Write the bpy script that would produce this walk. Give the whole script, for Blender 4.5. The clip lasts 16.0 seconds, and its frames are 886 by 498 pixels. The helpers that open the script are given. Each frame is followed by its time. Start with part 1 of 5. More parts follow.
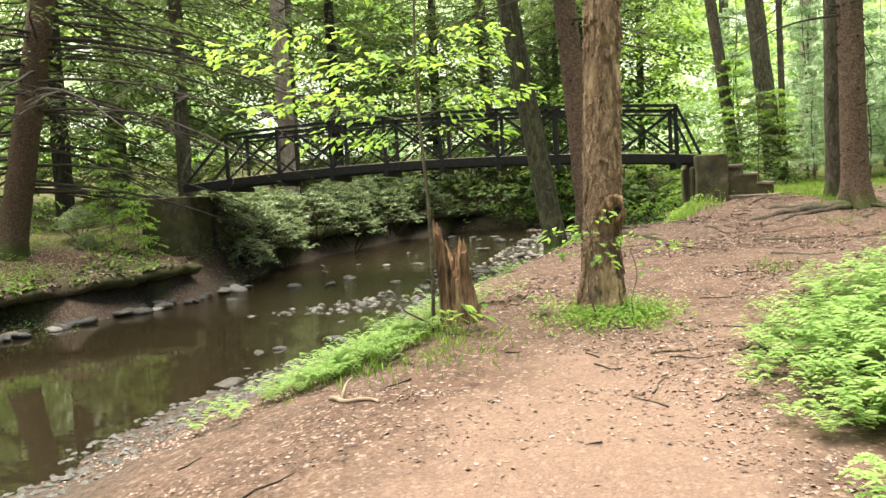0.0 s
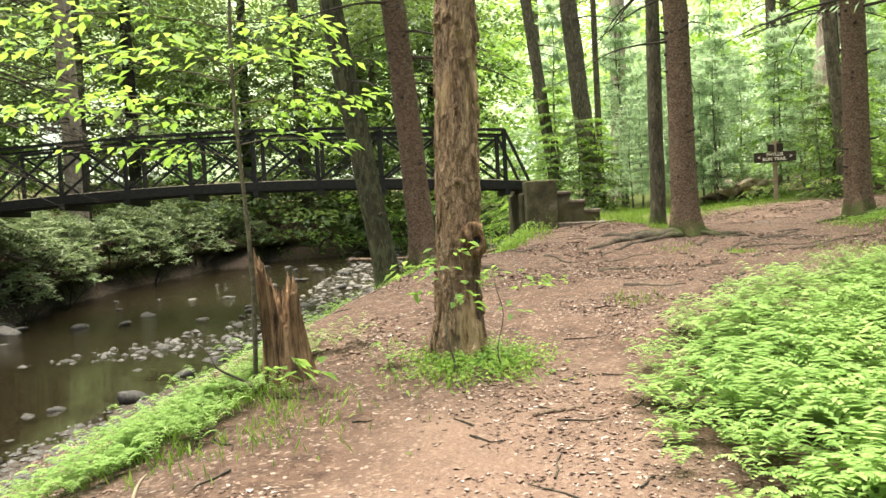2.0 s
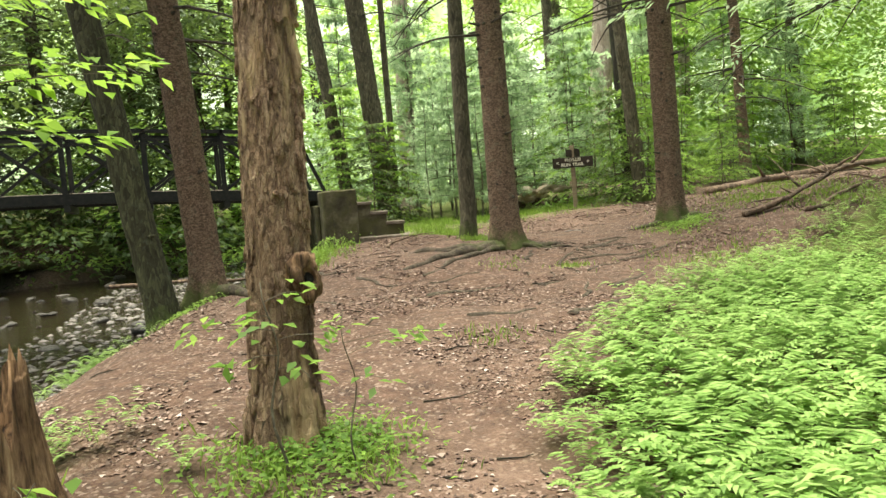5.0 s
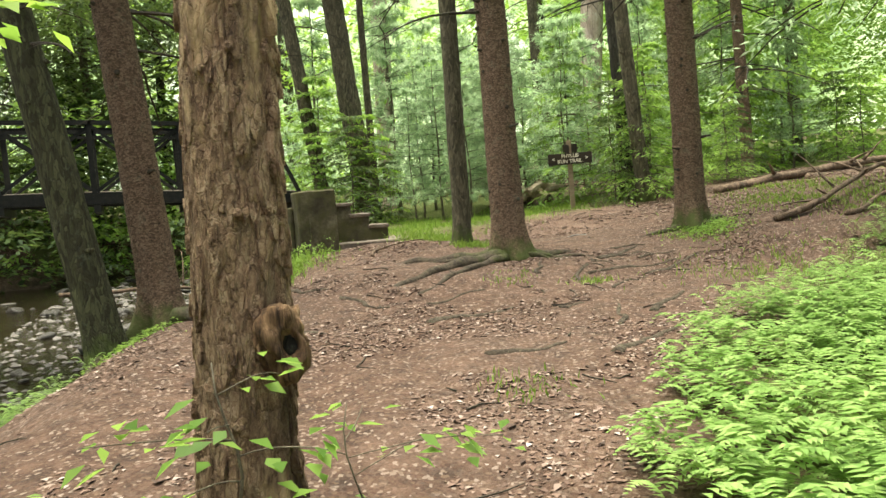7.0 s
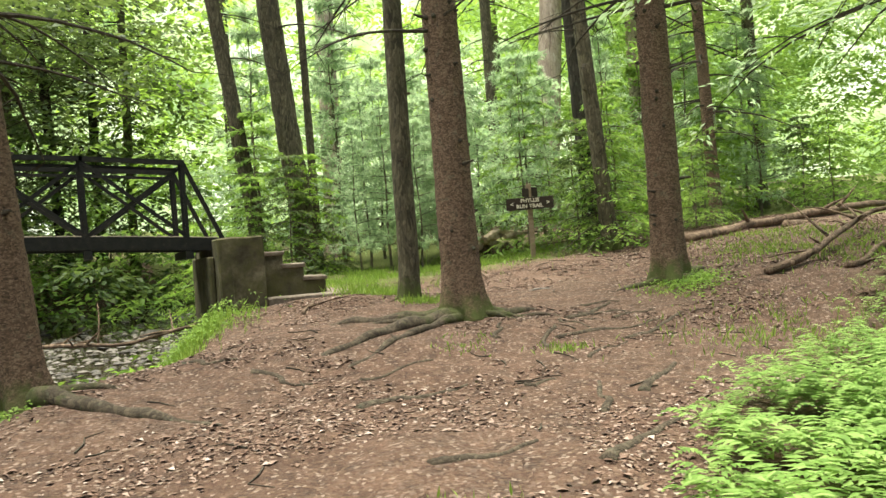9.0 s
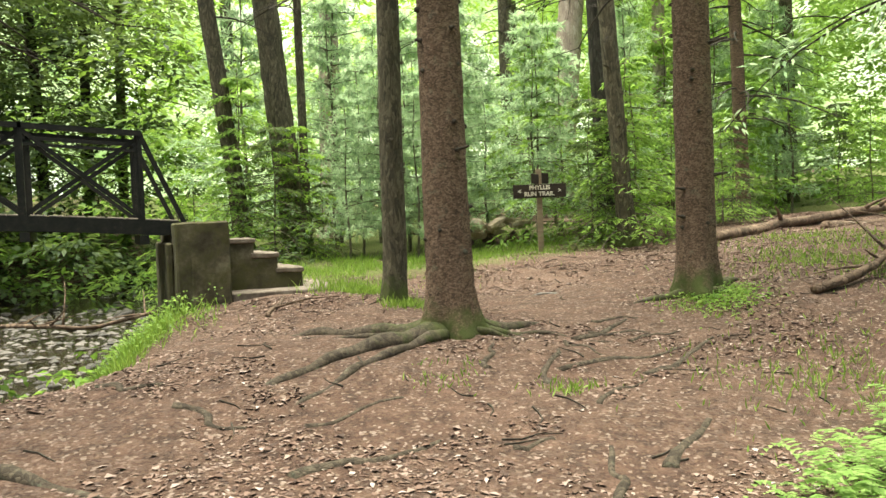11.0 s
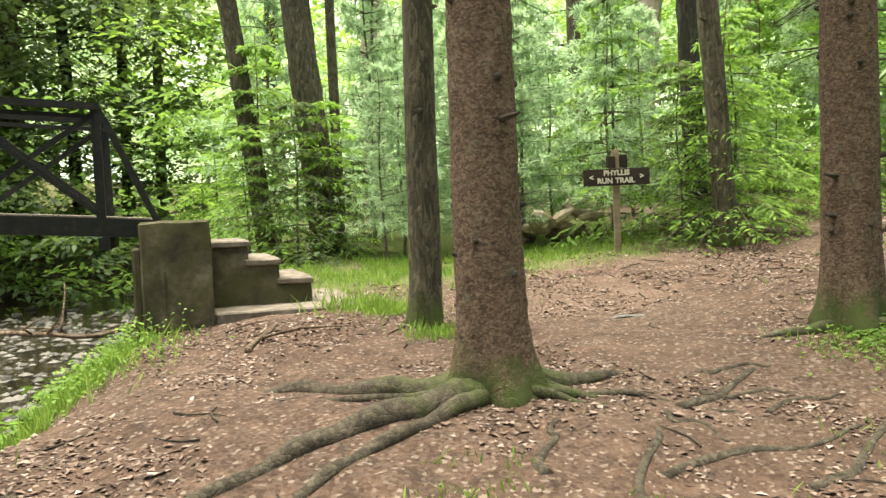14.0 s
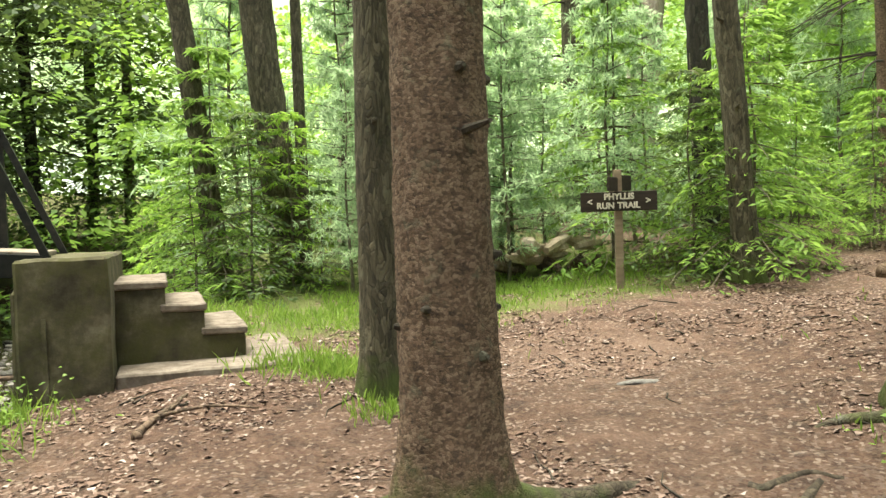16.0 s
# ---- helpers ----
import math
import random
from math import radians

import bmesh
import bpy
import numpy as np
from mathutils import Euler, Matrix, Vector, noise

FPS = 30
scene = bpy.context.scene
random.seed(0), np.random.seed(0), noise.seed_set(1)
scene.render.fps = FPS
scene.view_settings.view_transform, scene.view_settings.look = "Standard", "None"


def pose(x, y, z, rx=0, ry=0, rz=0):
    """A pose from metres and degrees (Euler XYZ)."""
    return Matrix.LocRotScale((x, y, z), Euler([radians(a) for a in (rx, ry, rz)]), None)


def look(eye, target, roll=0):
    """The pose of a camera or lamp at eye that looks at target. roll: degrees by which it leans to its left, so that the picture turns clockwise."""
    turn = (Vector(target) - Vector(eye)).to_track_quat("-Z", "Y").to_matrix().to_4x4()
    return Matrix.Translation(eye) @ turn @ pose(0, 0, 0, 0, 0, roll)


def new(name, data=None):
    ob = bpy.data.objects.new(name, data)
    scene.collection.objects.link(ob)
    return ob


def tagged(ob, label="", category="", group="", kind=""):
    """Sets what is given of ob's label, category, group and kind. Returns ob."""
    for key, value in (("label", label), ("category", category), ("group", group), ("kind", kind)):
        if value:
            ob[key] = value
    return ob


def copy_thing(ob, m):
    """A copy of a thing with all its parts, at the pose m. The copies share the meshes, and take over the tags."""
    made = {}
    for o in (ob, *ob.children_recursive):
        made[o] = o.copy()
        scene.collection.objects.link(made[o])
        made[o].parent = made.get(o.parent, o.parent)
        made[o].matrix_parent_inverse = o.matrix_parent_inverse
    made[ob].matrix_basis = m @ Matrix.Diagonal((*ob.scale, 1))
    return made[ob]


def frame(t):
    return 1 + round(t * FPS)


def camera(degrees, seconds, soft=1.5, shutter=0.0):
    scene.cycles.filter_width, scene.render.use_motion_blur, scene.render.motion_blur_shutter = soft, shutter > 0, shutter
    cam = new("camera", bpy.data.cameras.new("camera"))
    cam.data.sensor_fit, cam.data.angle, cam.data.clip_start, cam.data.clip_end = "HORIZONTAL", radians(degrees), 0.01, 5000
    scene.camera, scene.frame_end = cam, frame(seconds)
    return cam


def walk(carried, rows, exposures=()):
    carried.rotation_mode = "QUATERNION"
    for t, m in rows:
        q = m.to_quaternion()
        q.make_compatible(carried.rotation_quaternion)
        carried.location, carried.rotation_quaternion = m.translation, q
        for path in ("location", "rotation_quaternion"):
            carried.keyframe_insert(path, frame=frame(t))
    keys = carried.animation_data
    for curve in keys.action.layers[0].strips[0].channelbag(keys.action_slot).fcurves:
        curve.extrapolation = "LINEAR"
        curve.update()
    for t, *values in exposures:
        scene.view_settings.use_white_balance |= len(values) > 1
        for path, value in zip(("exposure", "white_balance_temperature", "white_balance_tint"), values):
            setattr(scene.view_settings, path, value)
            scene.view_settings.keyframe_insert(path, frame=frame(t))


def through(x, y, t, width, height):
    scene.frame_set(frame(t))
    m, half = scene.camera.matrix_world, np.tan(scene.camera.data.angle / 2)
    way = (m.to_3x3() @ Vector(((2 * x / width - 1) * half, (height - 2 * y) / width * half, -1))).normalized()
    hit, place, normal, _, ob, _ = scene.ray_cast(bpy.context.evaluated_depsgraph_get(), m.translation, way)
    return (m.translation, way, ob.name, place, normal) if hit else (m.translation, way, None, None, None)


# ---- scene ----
cam = camera(57.2, 16.0)
PATH = [
    (0, (0.058, -0.094, 1.45), (-0.299, 1.87, 1.338), -3.3),
    (0.5, (-0.034, 0.249, 1.464), (-0.258, 2.233, 1.356), -2.9),
    (1, (-0.181, 0.539, 1.456), (-0.281, 2.535, 1.402), -2.9),
    (1.5, (-0.242, 0.886, 1.436), (-0.203, 2.884, 1.367), -3.4),
    (2, (-0.291, 1.218, 1.473), (-0.185, 3.214, 1.4), -3.2),
    (2.5, (-0.392, 1.506, 1.489), (-0.057, 3.477, 1.429), -3.0),
    (3, (-0.411, 1.809, 1.474), (0.01, 3.763, 1.403), -2.3),
    (3.5, (-0.397, 2.166, 1.516), (0.053, 4.113, 1.454), -1.8),
    (4, (-0.474, 2.487, 1.534), (0.076, 4.409, 1.478), -2.7),
    (4.2, (-0.483, 2.603, 1.534), (0.093, 4.517, 1.471), -3.4),
    (6.3, (-0.241, 4.193, 1.716), (0.464, 6.062, 1.609), -4.5),
    (6.5, (-0.227, 4.364, 1.717), (0.481, 6.232, 1.608), -4.5),
    (7, (-0.174, 4.709, 1.743), (0.54, 6.574, 1.635), -4.8),
    (7.5, (0.016, 5.016, 1.757), (0.748, 6.874, 1.658), -4.8),
    (8, (0.136, 5.387, 1.745), (0.906, 7.231, 1.657), -4.7),
    (8.5, (0.285, 5.763, 1.78), (1.092, 7.592, 1.729), -4.9),
    (9, (0.539, 6.119, 1.769), (1.362, 7.941, 1.766), -4.6),
    (9.2, (0.609, 6.278, 1.757), (1.434, 8.1, 1.751), -4.6),
    (11.3, (1.487, 7.521, 2.026), (2.286, 9.353, 1.948), -2.0),
    (11.5, (1.573, 7.649, 2.015), (2.387, 9.473, 1.929), -1.9),
    (12, (1.844, 7.972, 2.084), (2.647, 9.802, 1.992), -1.3),
    (12.5, (1.942, 8.361, 2.107), (2.749, 10.189, 2.029), -1.4),
    (13, (2.152, 8.739, 2.083), (2.907, 10.589, 2.0), -1.2),
    (13.5, (2.339, 9.126, 2.089), (2.951, 11.027, 1.997), -1.1),
    (14, (2.481, 9.494, 2.139), (3.121, 11.386, 2.039), -2.5),
    (14.5, (2.711, 9.791, 2.142), (3.367, 11.677, 2.031), -1.9),
    (15, (2.908, 10.162, 2.149), (3.565, 12.048, 2.035), -1.5),
    (15.5, (3.013, 10.594, 2.255), (3.677, 12.478, 2.157), -1.8),
    (16, (3.205, 10.878, 2.277), (3.86, 12.766, 2.214), -2.1),
]
walk(cam, [(t, look(eye, target, roll)) for t, eye, target, roll in PATH], [(0, 1.78, 6800, 6), (2.5, 1.7, 6800, 4), (4, 1.52, 6850, 2), (9, 1.45, 6850, 2), (12.5, 1.72, 6850, 1), (16, 1.75, 6850, 1)])

# ---- light ----
world = bpy.data.worlds.new("sky_world")
scene.world = world
world.use_nodes = True
wn = world.node_tree
sky = wn.nodes.new("ShaderNodeTexSky")
sky.sky_type, sky.sun_disc = "NISHITA", False
sky.sun_elevation, sky.sun_rotation = radians(82), radians(301)
sky.air_density, sky.dust_density, sky.ozone_density = 1.0, 4.0, 1.0
wn.links.new(sky.outputs[0], wn.nodes["Background"].inputs[0])
wn.nodes["Background"].inputs[1].default_value = 0.055
sun = new("sun", bpy.data.lights.new("sun", "SUN"))
sun.data.energy, sun.data.angle, sun.data.color = 4.7, radians(60), (1.0, 0.96, 0.88)
sun.matrix_world = look((-2.5, 1.5, 22), (0, 0, 0))

# ---- materials ----


class Mat:
    """A small builder of node materials."""

    def __init__(self, name, rough=0.85):
        self.m = bpy.data.materials.new(name)
        self.m.use_nodes = True
        self.t = self.m.node_tree
        self.bsdf = self.t.nodes["Principled BSDF"]
        self.bsdf.inputs["Roughness"].default_value = rough
        self.bsdf.inputs["Specular IOR Level"].default_value = 0.3
        self.co = self.node("ShaderNodeTexCoord").outputs["Object"]

    def node(self, kind):
        return self.t.nodes.new(kind)

    def link(self, a, b):
        self.t.links.new(a, b)

    def mapped(self, sx, sy, sz):
        n = self.node("ShaderNodeMapping")
        n.inputs["Scale"].default_value = (sx, sy, sz)
        self.link(self.co, n.inputs["Vector"])
        return n.outputs[0]

    def noise(self, scale, detail=5, rough=0.6, vec=None, distort=0.0):
        n = self.node("ShaderNodeTexNoise")
        n.inputs["Scale"].default_value = scale
        n.inputs["Detail"].default_value = detail
        n.inputs["Roughness"].default_value = rough
        n.inputs["Distortion"].default_value = distort
        self.link(vec or self.co, n.inputs["Vector"])
        return n.outputs["Fac"]

    def voronoi(self, scale, vec=None, feature="F1", out="Distance"):
        n = self.node("ShaderNodeTexVoronoi")
        n.feature = feature
        n.inputs["Scale"].default_value = scale
        self.link(vec or self.co, n.inputs["Vector"])
        return n.outputs[out]

    def ramp(self, fac, *stops):
        n = self.node("ShaderNodeValToRGB")
        e = n.color_ramp.elements
        while len(e) < len(stops):
            e.new(0.5)
        for i, (p, c) in enumerate(stops):
            e[i].position = p
            e[i].color = (*c, 1) if len(c) == 3 else c
        self.link(fac, n.inputs[0])
        return n.outputs[0]

    def mix(self, fac, a, b, blend="MIX"):
        n = self.node("ShaderNodeMix")
        n.data_type, n.blend_type = "RGBA", blend
        for sock, v in ((n.inputs["Factor"], fac), (n.inputs["A"], a), (n.inputs["B"], b)):
            if isinstance(v, (int, float)):
                sock.default_value = v
            elif isinstance(v, tuple):
                sock.default_value = (*v, 1)
            else:
                self.link(v, sock)
        return n.outputs["Result"]

    def attr(self, name):
        n = self.node("ShaderNodeAttribute")
        n.attribute_name = name
        return n.outputs["Fac"]

    def maths(self, op, a, b=0.0):
        n = self.node("ShaderNodeMath")
        n.operation = op
        for sock, v in zip(n.inputs, (a, b)):
            if isinstance(v, (int, float)):
                sock.default_value = v
            else:
                self.link(v, sock)
        return n.outputs[0]

    def random(self):
        return self.node("ShaderNodeObjectInfo").outputs["Random"]

    def bump(self, height, strength, distance):
        n = self.node("ShaderNodeBump")
        n.inputs["Strength"].default_value = strength
        n.inputs["Distance"].default_value = distance
        self.link(height, n.inputs["Height"])
        self.link(n.outputs[0], self.bsdf.inputs["Normal"])

    def colour(self, c):
        if isinstance(c, tuple):
            self.bsdf.inputs["Base Color"].default_value = (*c, 1)
        else:
            self.link(c, self.bsdf.inputs["Base Color"])
        return self


def leaf_material(name, dark, mid, bright, through=0.45, rough=0.5, yellow=True):
    """Leaves: each island of the mesh has its own tone; part of the light passes through."""
    k = Mat(name, rough)
    rnd = k.node("ShaderNodeNewGeometry").outputs["Random Per Island"]
    big = k.noise(0.9, 2)
    f = k.maths("ADD", k.maths("MULTIPLY", rnd, 0.55), k.maths("MULTIPLY", big, 0.55))
    c = k.ramp(f, (0.2, dark), (0.52, mid), (0.85, bright))
    k.colour(c)
    tr = k.node("ShaderNodeBsdfTranslucent")
    k.link(k.mix(0.25 if yellow else 0.0, c, (0.5, 0.66, 0.14), "MIX"), tr.inputs["Color"])
    mx = k.node("ShaderNodeMixShader")
    mx.inputs[0].default_value = through
    k.link(k.bsdf.outputs[0], mx.inputs[1])
    k.link(tr.outputs[0], mx.inputs[2])
    k.link(mx.outputs[0], k.t.nodes["Material Output"].inputs[0])
    return k.m


def bark_material(name, dark, mid, light, scale=26, stretch=0.45, moss=0.0, bumpiness=0.9):
    k = Mat(name, 0.9)
    wob = k.node("ShaderNodeTexNoise")
    wob.inputs["Scale"].default_value = 9
    k.link(k.mapped(1, 1, stretch), wob.inputs["Vector"])
    v = k.mix(0.16 if stretch < 1 else 0.05, k.mapped(1, 1, stretch), wob.outputs["Color"], "ADD")
    plates = k.voronoi(scale, v, "DISTANCE_TO_EDGE")
    tone = k.node("ShaderNodeSeparateColor")
    k.link(k.voronoi(scale, v, "F1", "Color"), tone.inputs[0])
    n = k.noise(scale * 0.35, 6, 0.7, v, 0.3)
    fine = k.noise(scale * 5, 4, 0.7, v)
    f = k.maths("ADD", k.maths("MULTIPLY", n, 0.5), k.maths("ADD", k.maths("MULTIPLY", tone.outputs[0], 0.25), k.maths("MULTIPLY", fine, 0.25)))
    c = k.ramp(f, (0.3, dark), (0.5, mid), (0.72, light))
    crack = k.ramp(plates, (0.0, (0.6, 0.6, 0.6)), (0.09, (0, 0, 0)))
    c = k.mix(crack, c, dark)
    lich = k.ramp(k.noise(9, 5, 0.7), (0.58, (0, 0, 0)), (0.7, (0.28, 0.28, 0.28)))
    c = k.mix(lich, c, (0.22, 0.25, 0.17))
    if moss:
        g = k.attr("mossy")
        mf = k.ramp(k.maths("ADD", g, k.maths("MULTIPLY", k.noise(7, 5), 0.7)), (0.75, (0, 0, 0)), (0.98, (moss, moss, moss)))
        c = k.mix(mf, c, (0.075, 0.1, 0.022))
    k.colour(c)
    k.bump(k.maths("ADD", k.maths("ADD", k.maths("MULTIPLY", fine, 0.5), k.maths("MULTIPLY", n, 1.2)), k.ramp(plates, (0.0, (0, 0, 0)), (0.12, (0.45, 0.45, 0.45)))), bumpiness, 0.016)
    return k.m


SPRUCE = bark_material("spruce_bark", (0.036, 0.024, 0.016), (0.17, 0.108, 0.07), (0.33, 0.235, 0.165), 56, 1.5, 0.9)
GREYBARK = bark_material("grey_bark", (0.03, 0.026, 0.017), (0.1, 0.086, 0.055), (0.2, 0.175, 0.115), 34, 0.3, 0.9)
DARKBARK = bark_material("dark_wet_bark", (0.011, 0.010, 0.008), (0.034, 0.029, 0.021), (0.068, 0.060, 0.045), 22, 0.25, 0.8)
PALEBARK = bark_material("pale_bark", (0.2, 0.15, 0.12), (0.36, 0.29, 0.24), (0.5, 0.43, 0.37), 14, 0.3)
MOSSBARK = bark_material("mossy_dark_bark", (0.017, 0.016, 0.009), (0.056, 0.054, 0.027), (0.12, 0.125, 0.062), 30, 0.3, 0.9)
ROOTBARK = bark_material("root_bark", (0.026, 0.02, 0.014), (0.072, 0.056, 0.038), (0.13, 0.105, 0.073), 30, 1.0, 0.8, 0.6)
TWIG = bark_material("twig_bark", (0.023, 0.018, 0.013), (0.051, 0.042, 0.030), (0.085, 0.072, 0.054), 40, 1.0, 0, 0.3)
SAPBARK = bark_material("sapling_bark", (0.060, 0.049, 0.035), (0.133, 0.112, 0.077), (0.199, 0.175, 0.126), 40, 0.6, 0, 0.3)


def dead_wood():
    """Dead pine bark: tan plates, furrows, bare yellow wood where the bark has come off."""
    k = Mat("dead_pine_bark", 0.9)
    v = k.mix(0.12, k.mapped(1, 1, 0.3), k.noise(9, 4), "ADD")
    n = k.noise(24, 7, 0.74, v, 0.3)
    p = k.voronoi(30, v, "DISTANCE_TO_EDGE")
    fine = k.noise(70, 4, 0.7, v)
    f = k.maths("ADD", k.maths("MULTIPLY", n, 0.65), k.maths("MULTIPLY", fine, 0.35))
    c = k.ramp(f, (0.35, (0.04, 0.024, 0.015)), (0.43, (0.19, 0.115, 0.07)), (0.52, (0.36, 0.24, 0.15)), (0.66, (0.58, 0.44, 0.3)))
    c = k.mix(k.ramp(p, (0.0, (0.5, 0.5, 0.5)), (0.07, (0, 0, 0))), c, (0.07, 0.04, 0.027))
    rot = k.ramp(k.noise(5, 5, 0.65, k.mapped(1, 1, 0.2)), (0.5, (0, 0, 0)), (0.62, (0.8, 0.8, 0.8)))
    c = k.mix(rot, c, k.ramp(fine, (0.3, (0.03, 0.018, 0.012)), (0.7, (0.16, 0.09, 0.055))))
    bare = k.ramp(k.noise(3.2, 4, 0.6, k.mapped(1, 1, 0.35)), (0.55, (0, 0, 0)), (0.6, (1, 1, 1)))
    wood = k.ramp(k.noise(20, 5, 0.6, k.mapped(1, 1, 0.08)), (0.35, (0.26, 0.16, 0.08)), (0.65, (0.58, 0.42, 0.25)))
    c = k.mix(bare, c, wood)
    green = k.ramp(k.noise(5, 5, 0.7), (0.6, (0, 0, 0)), (0.75, (0.3, 0.3, 0.3)))
    c = k.mix(green, c, (0.17, 0.16, 0.07))
    k.colour(c)
    k.bump(k.maths("ADD", n, k.ramp(p, (0.0, (0, 0, 0)), (0.1, (0.25, 0.25, 0.25)))), 1.0, 0.04)
    return k.m


def stump_wood():
    k = Mat("rotten_wood", 0.9)
    v = k.mapped(1, 1, 0.1)
    n = k.noise(22, 7, 0.7, v, 0.4)
    c = k.ramp(n, (0.36, (0.02, 0.011, 0.007)), (0.46, (0.14, 0.08, 0.042)), (0.57, (0.29, 0.175, 0.095)), (0.72, (0.48, 0.32, 0.19)))
    d = k.ramp(k.noise(4, 4), (0.5, (0, 0, 0)), (0.7, (0.75, 0.75, 0.75)))
    k.colour(k.mix(d, c, (0.07, 0.04, 0.025)))
    k.bump(n, 1.0, 0.04)
    return k.m


DEAD, ROTTEN = dead_wood(), stump_wood()
NEEDLES = leaf_material("hemlock_needles", (0.024, 0.046, 0.018), (0.052, 0.09, 0.032), (0.11, 0.165, 0.055), 0.4)
PINE = leaf_material("white_pine_needles", (0.21, 0.33, 0.18), (0.38, 0.52, 0.28), (0.53, 0.65, 0.4), 0.6, 0.5, False)
BRIGHT = leaf_material("bright_beech_leaves", (0.12, 0.25, 0.03), (0.23, 0.40, 0.05), (0.36, 0.54, 0.09), 0.6)
MIDLEAF = leaf_material("maple_leaves", (0.085, 0.18, 0.035), (0.18, 0.32, 0.06), (0.3, 0.45, 0.1), 0.6)
RHODO = leaf_material("rhododendron_leaves", (0.08, 0.12, 0.06), (0.22, 0.28, 0.15), (0.46, 0.51, 0.34), 0.3, 0.32)
FERN = leaf_material("fern_green", (0.11, 0.205, 0.045), (0.23, 0.37, 0.095), (0.385, 0.525, 0.18), 0.45)
GRASS = leaf_material("grass_green", (0.08, 0.16, 0.02), (0.17, 0.28, 0.04), (0.30, 0.42, 0.08), 0.4)
MOSS = leaf_material("moss_green", (0.06, 0.09, 0.015), (0.12, 0.16, 0.03), (0.2, 0.25, 0.05), 0.1, 0.9)


def litter_material(name="fallen_leaf"):
    k = Mat(name, 0.7)
    rnd = k.node("ShaderNodeNewGeometry").outputs["Random Per Island"]
    c = k.ramp(rnd, (0.0, (0.055, 0.034, 0.026)), (0.35, (0.14, 0.084, 0.06)), (0.7, (0.2, 0.13, 0.098)), (0.92, (0.3, 0.22, 0.18)), (1.0, (0.48, 0.4, 0.35)))
    k.colour(c)
    k.bump(k.noise(90, 3), 0.3, 0.004)
    return k.m


LITTER = litter_material()


def ground_material():
    k = Mat("forest_floor", 0.95)
    big = k.noise(0.8, 4, 0.6)
    mid = k.noise(6, 6, 0.7)
    fine = k.noise(60, 5, 0.75)
    flakes = k.voronoi(45, None, "F1", "Color")
    dirt = k.ramp(k.maths("ADD", k.maths("MULTIPLY", mid, 0.6), k.maths("MULTIPLY", fine, 0.4)),
                  (0.37, (0.024, 0.0135, 0.01)), (0.5, (0.078, 0.043, 0.029)), (0.64, (0.165, 0.098, 0.068)))
    sep = k.node("ShaderNodeSeparateColor")
    k.link(flakes, sep.inputs[0])
    speck = k.ramp(sep.outputs[0], (0.76, (0, 0, 0)), (0.8, (0.75, 0.75, 0.75)))
    leafc = k.ramp(sep.outputs[1], (0.1, (0.06, 0.036, 0.024)), (0.5, (0.18, 0.12, 0.08)), (0.9, (0.38, 0.3, 0.245)))
    lit = k.maths("MULTIPLY", k.attr("litter"), 1.0)
    c = k.mix(k.mix(lit, (0.25, 0.25, 0.25), speck, "MIX"), dirt, leafc)
    c = k.mix(k.maths("MULTIPLY", speck, 0.3), c, leafc)
    sandy = k.ramp(k.maths("ADD", big, k.maths("MULTIPLY", k.attr("worn"), 0.5)), (0.62, (0, 0, 0)), (0.98, (0.7, 0.7, 0.7)))
    c = k.mix(sandy, c, k.ramp(fine, (0.3, (0.14, 0.085, 0.06)), (0.7, (0.3, 0.2, 0.15))))
    gr = k.ramp(k.maths("ADD", k.attr("green"), k.maths("MULTIPLY", k.noise(5, 6, 0.75), 0.8)), (0.78, (0, 0, 0)), (1.1, (0.85, 0.85, 0.85)))
    c = k.mix(gr, c, k.ramp(fine, (0.3, (0.05, 0.07, 0.015)), (0.7, (0.14, 0.17, 0.04))))
    wet = k.attr("wet")
    gravel = k.ramp(k.voronoi(16, None, "F1", "Distance"), (0.0, (0.13, 0.1, 0.078)), (0.6, (0.045, 0.034, 0.025)))
    c = k.mix(wet, c, gravel)
    k.colour(c)
    h = k.maths("ADD", k.maths("MULTIPLY", fine, 0.6), k.maths("ADD", mid, k.maths("MULTIPLY", sep.outputs[2], 0.05)))
    k.bump(h, 0.8, 0.035)
    return k.m


GROUND = ground_material()


def water_material():
    k = Mat("creek_water", 0.04)
    b = k.bsdf
    b.inputs["Base Color"].default_value = (0.05, 0.042, 0.022, 1)
    b.inputs["Transmission Weight"].default_value = 0.86
    b.inputs["IOR"].default_value = 1.33
    b.inputs["Specular IOR Level"].default_value = 0.5
    rip = k.noise(2.2, 3, 0.5, k.mapped(1, 2.2, 1))
    fast = k.noise(9, 4, 0.6)
    h = k.mix(k.attr("riffle"), rip, fast)
    n = k.node("ShaderNodeBump")
    n.inputs["Distance"].default_value = 0.02
    k.link(k.maths("ADD", 0.06, k.maths("MULTIPLY", k.attr("riffle"), 0.94)), n.inputs["Strength"])
    k.link(h, n.inputs["Height"])
    k.link(n.outputs[0], b.inputs["Normal"])
    return k.m


WATER = water_material()


def stone_material(name, a, b, c, mossy=0.0, rough=0.8):
    k = Mat(name, rough)
    n = k.noise(7, 6, 0.7)
    col = k.ramp(n, (0.3, a), (0.5, b), (0.72, c))
    col = k.mix(k.maths("MULTIPLY", k.random(), 0.5), col, a)
    if mossy:
        col = k.mix(k.ramp(k.noise(3, 5, 0.7), (0.5, (0, 0, 0)), (0.65, (mossy, mossy, mossy))), col, (0.09, 0.10, 0.03))
    k.colour(col)
    k.bump(k.noise(28, 5, 0.7), 0.6, 0.02)
    return k.m


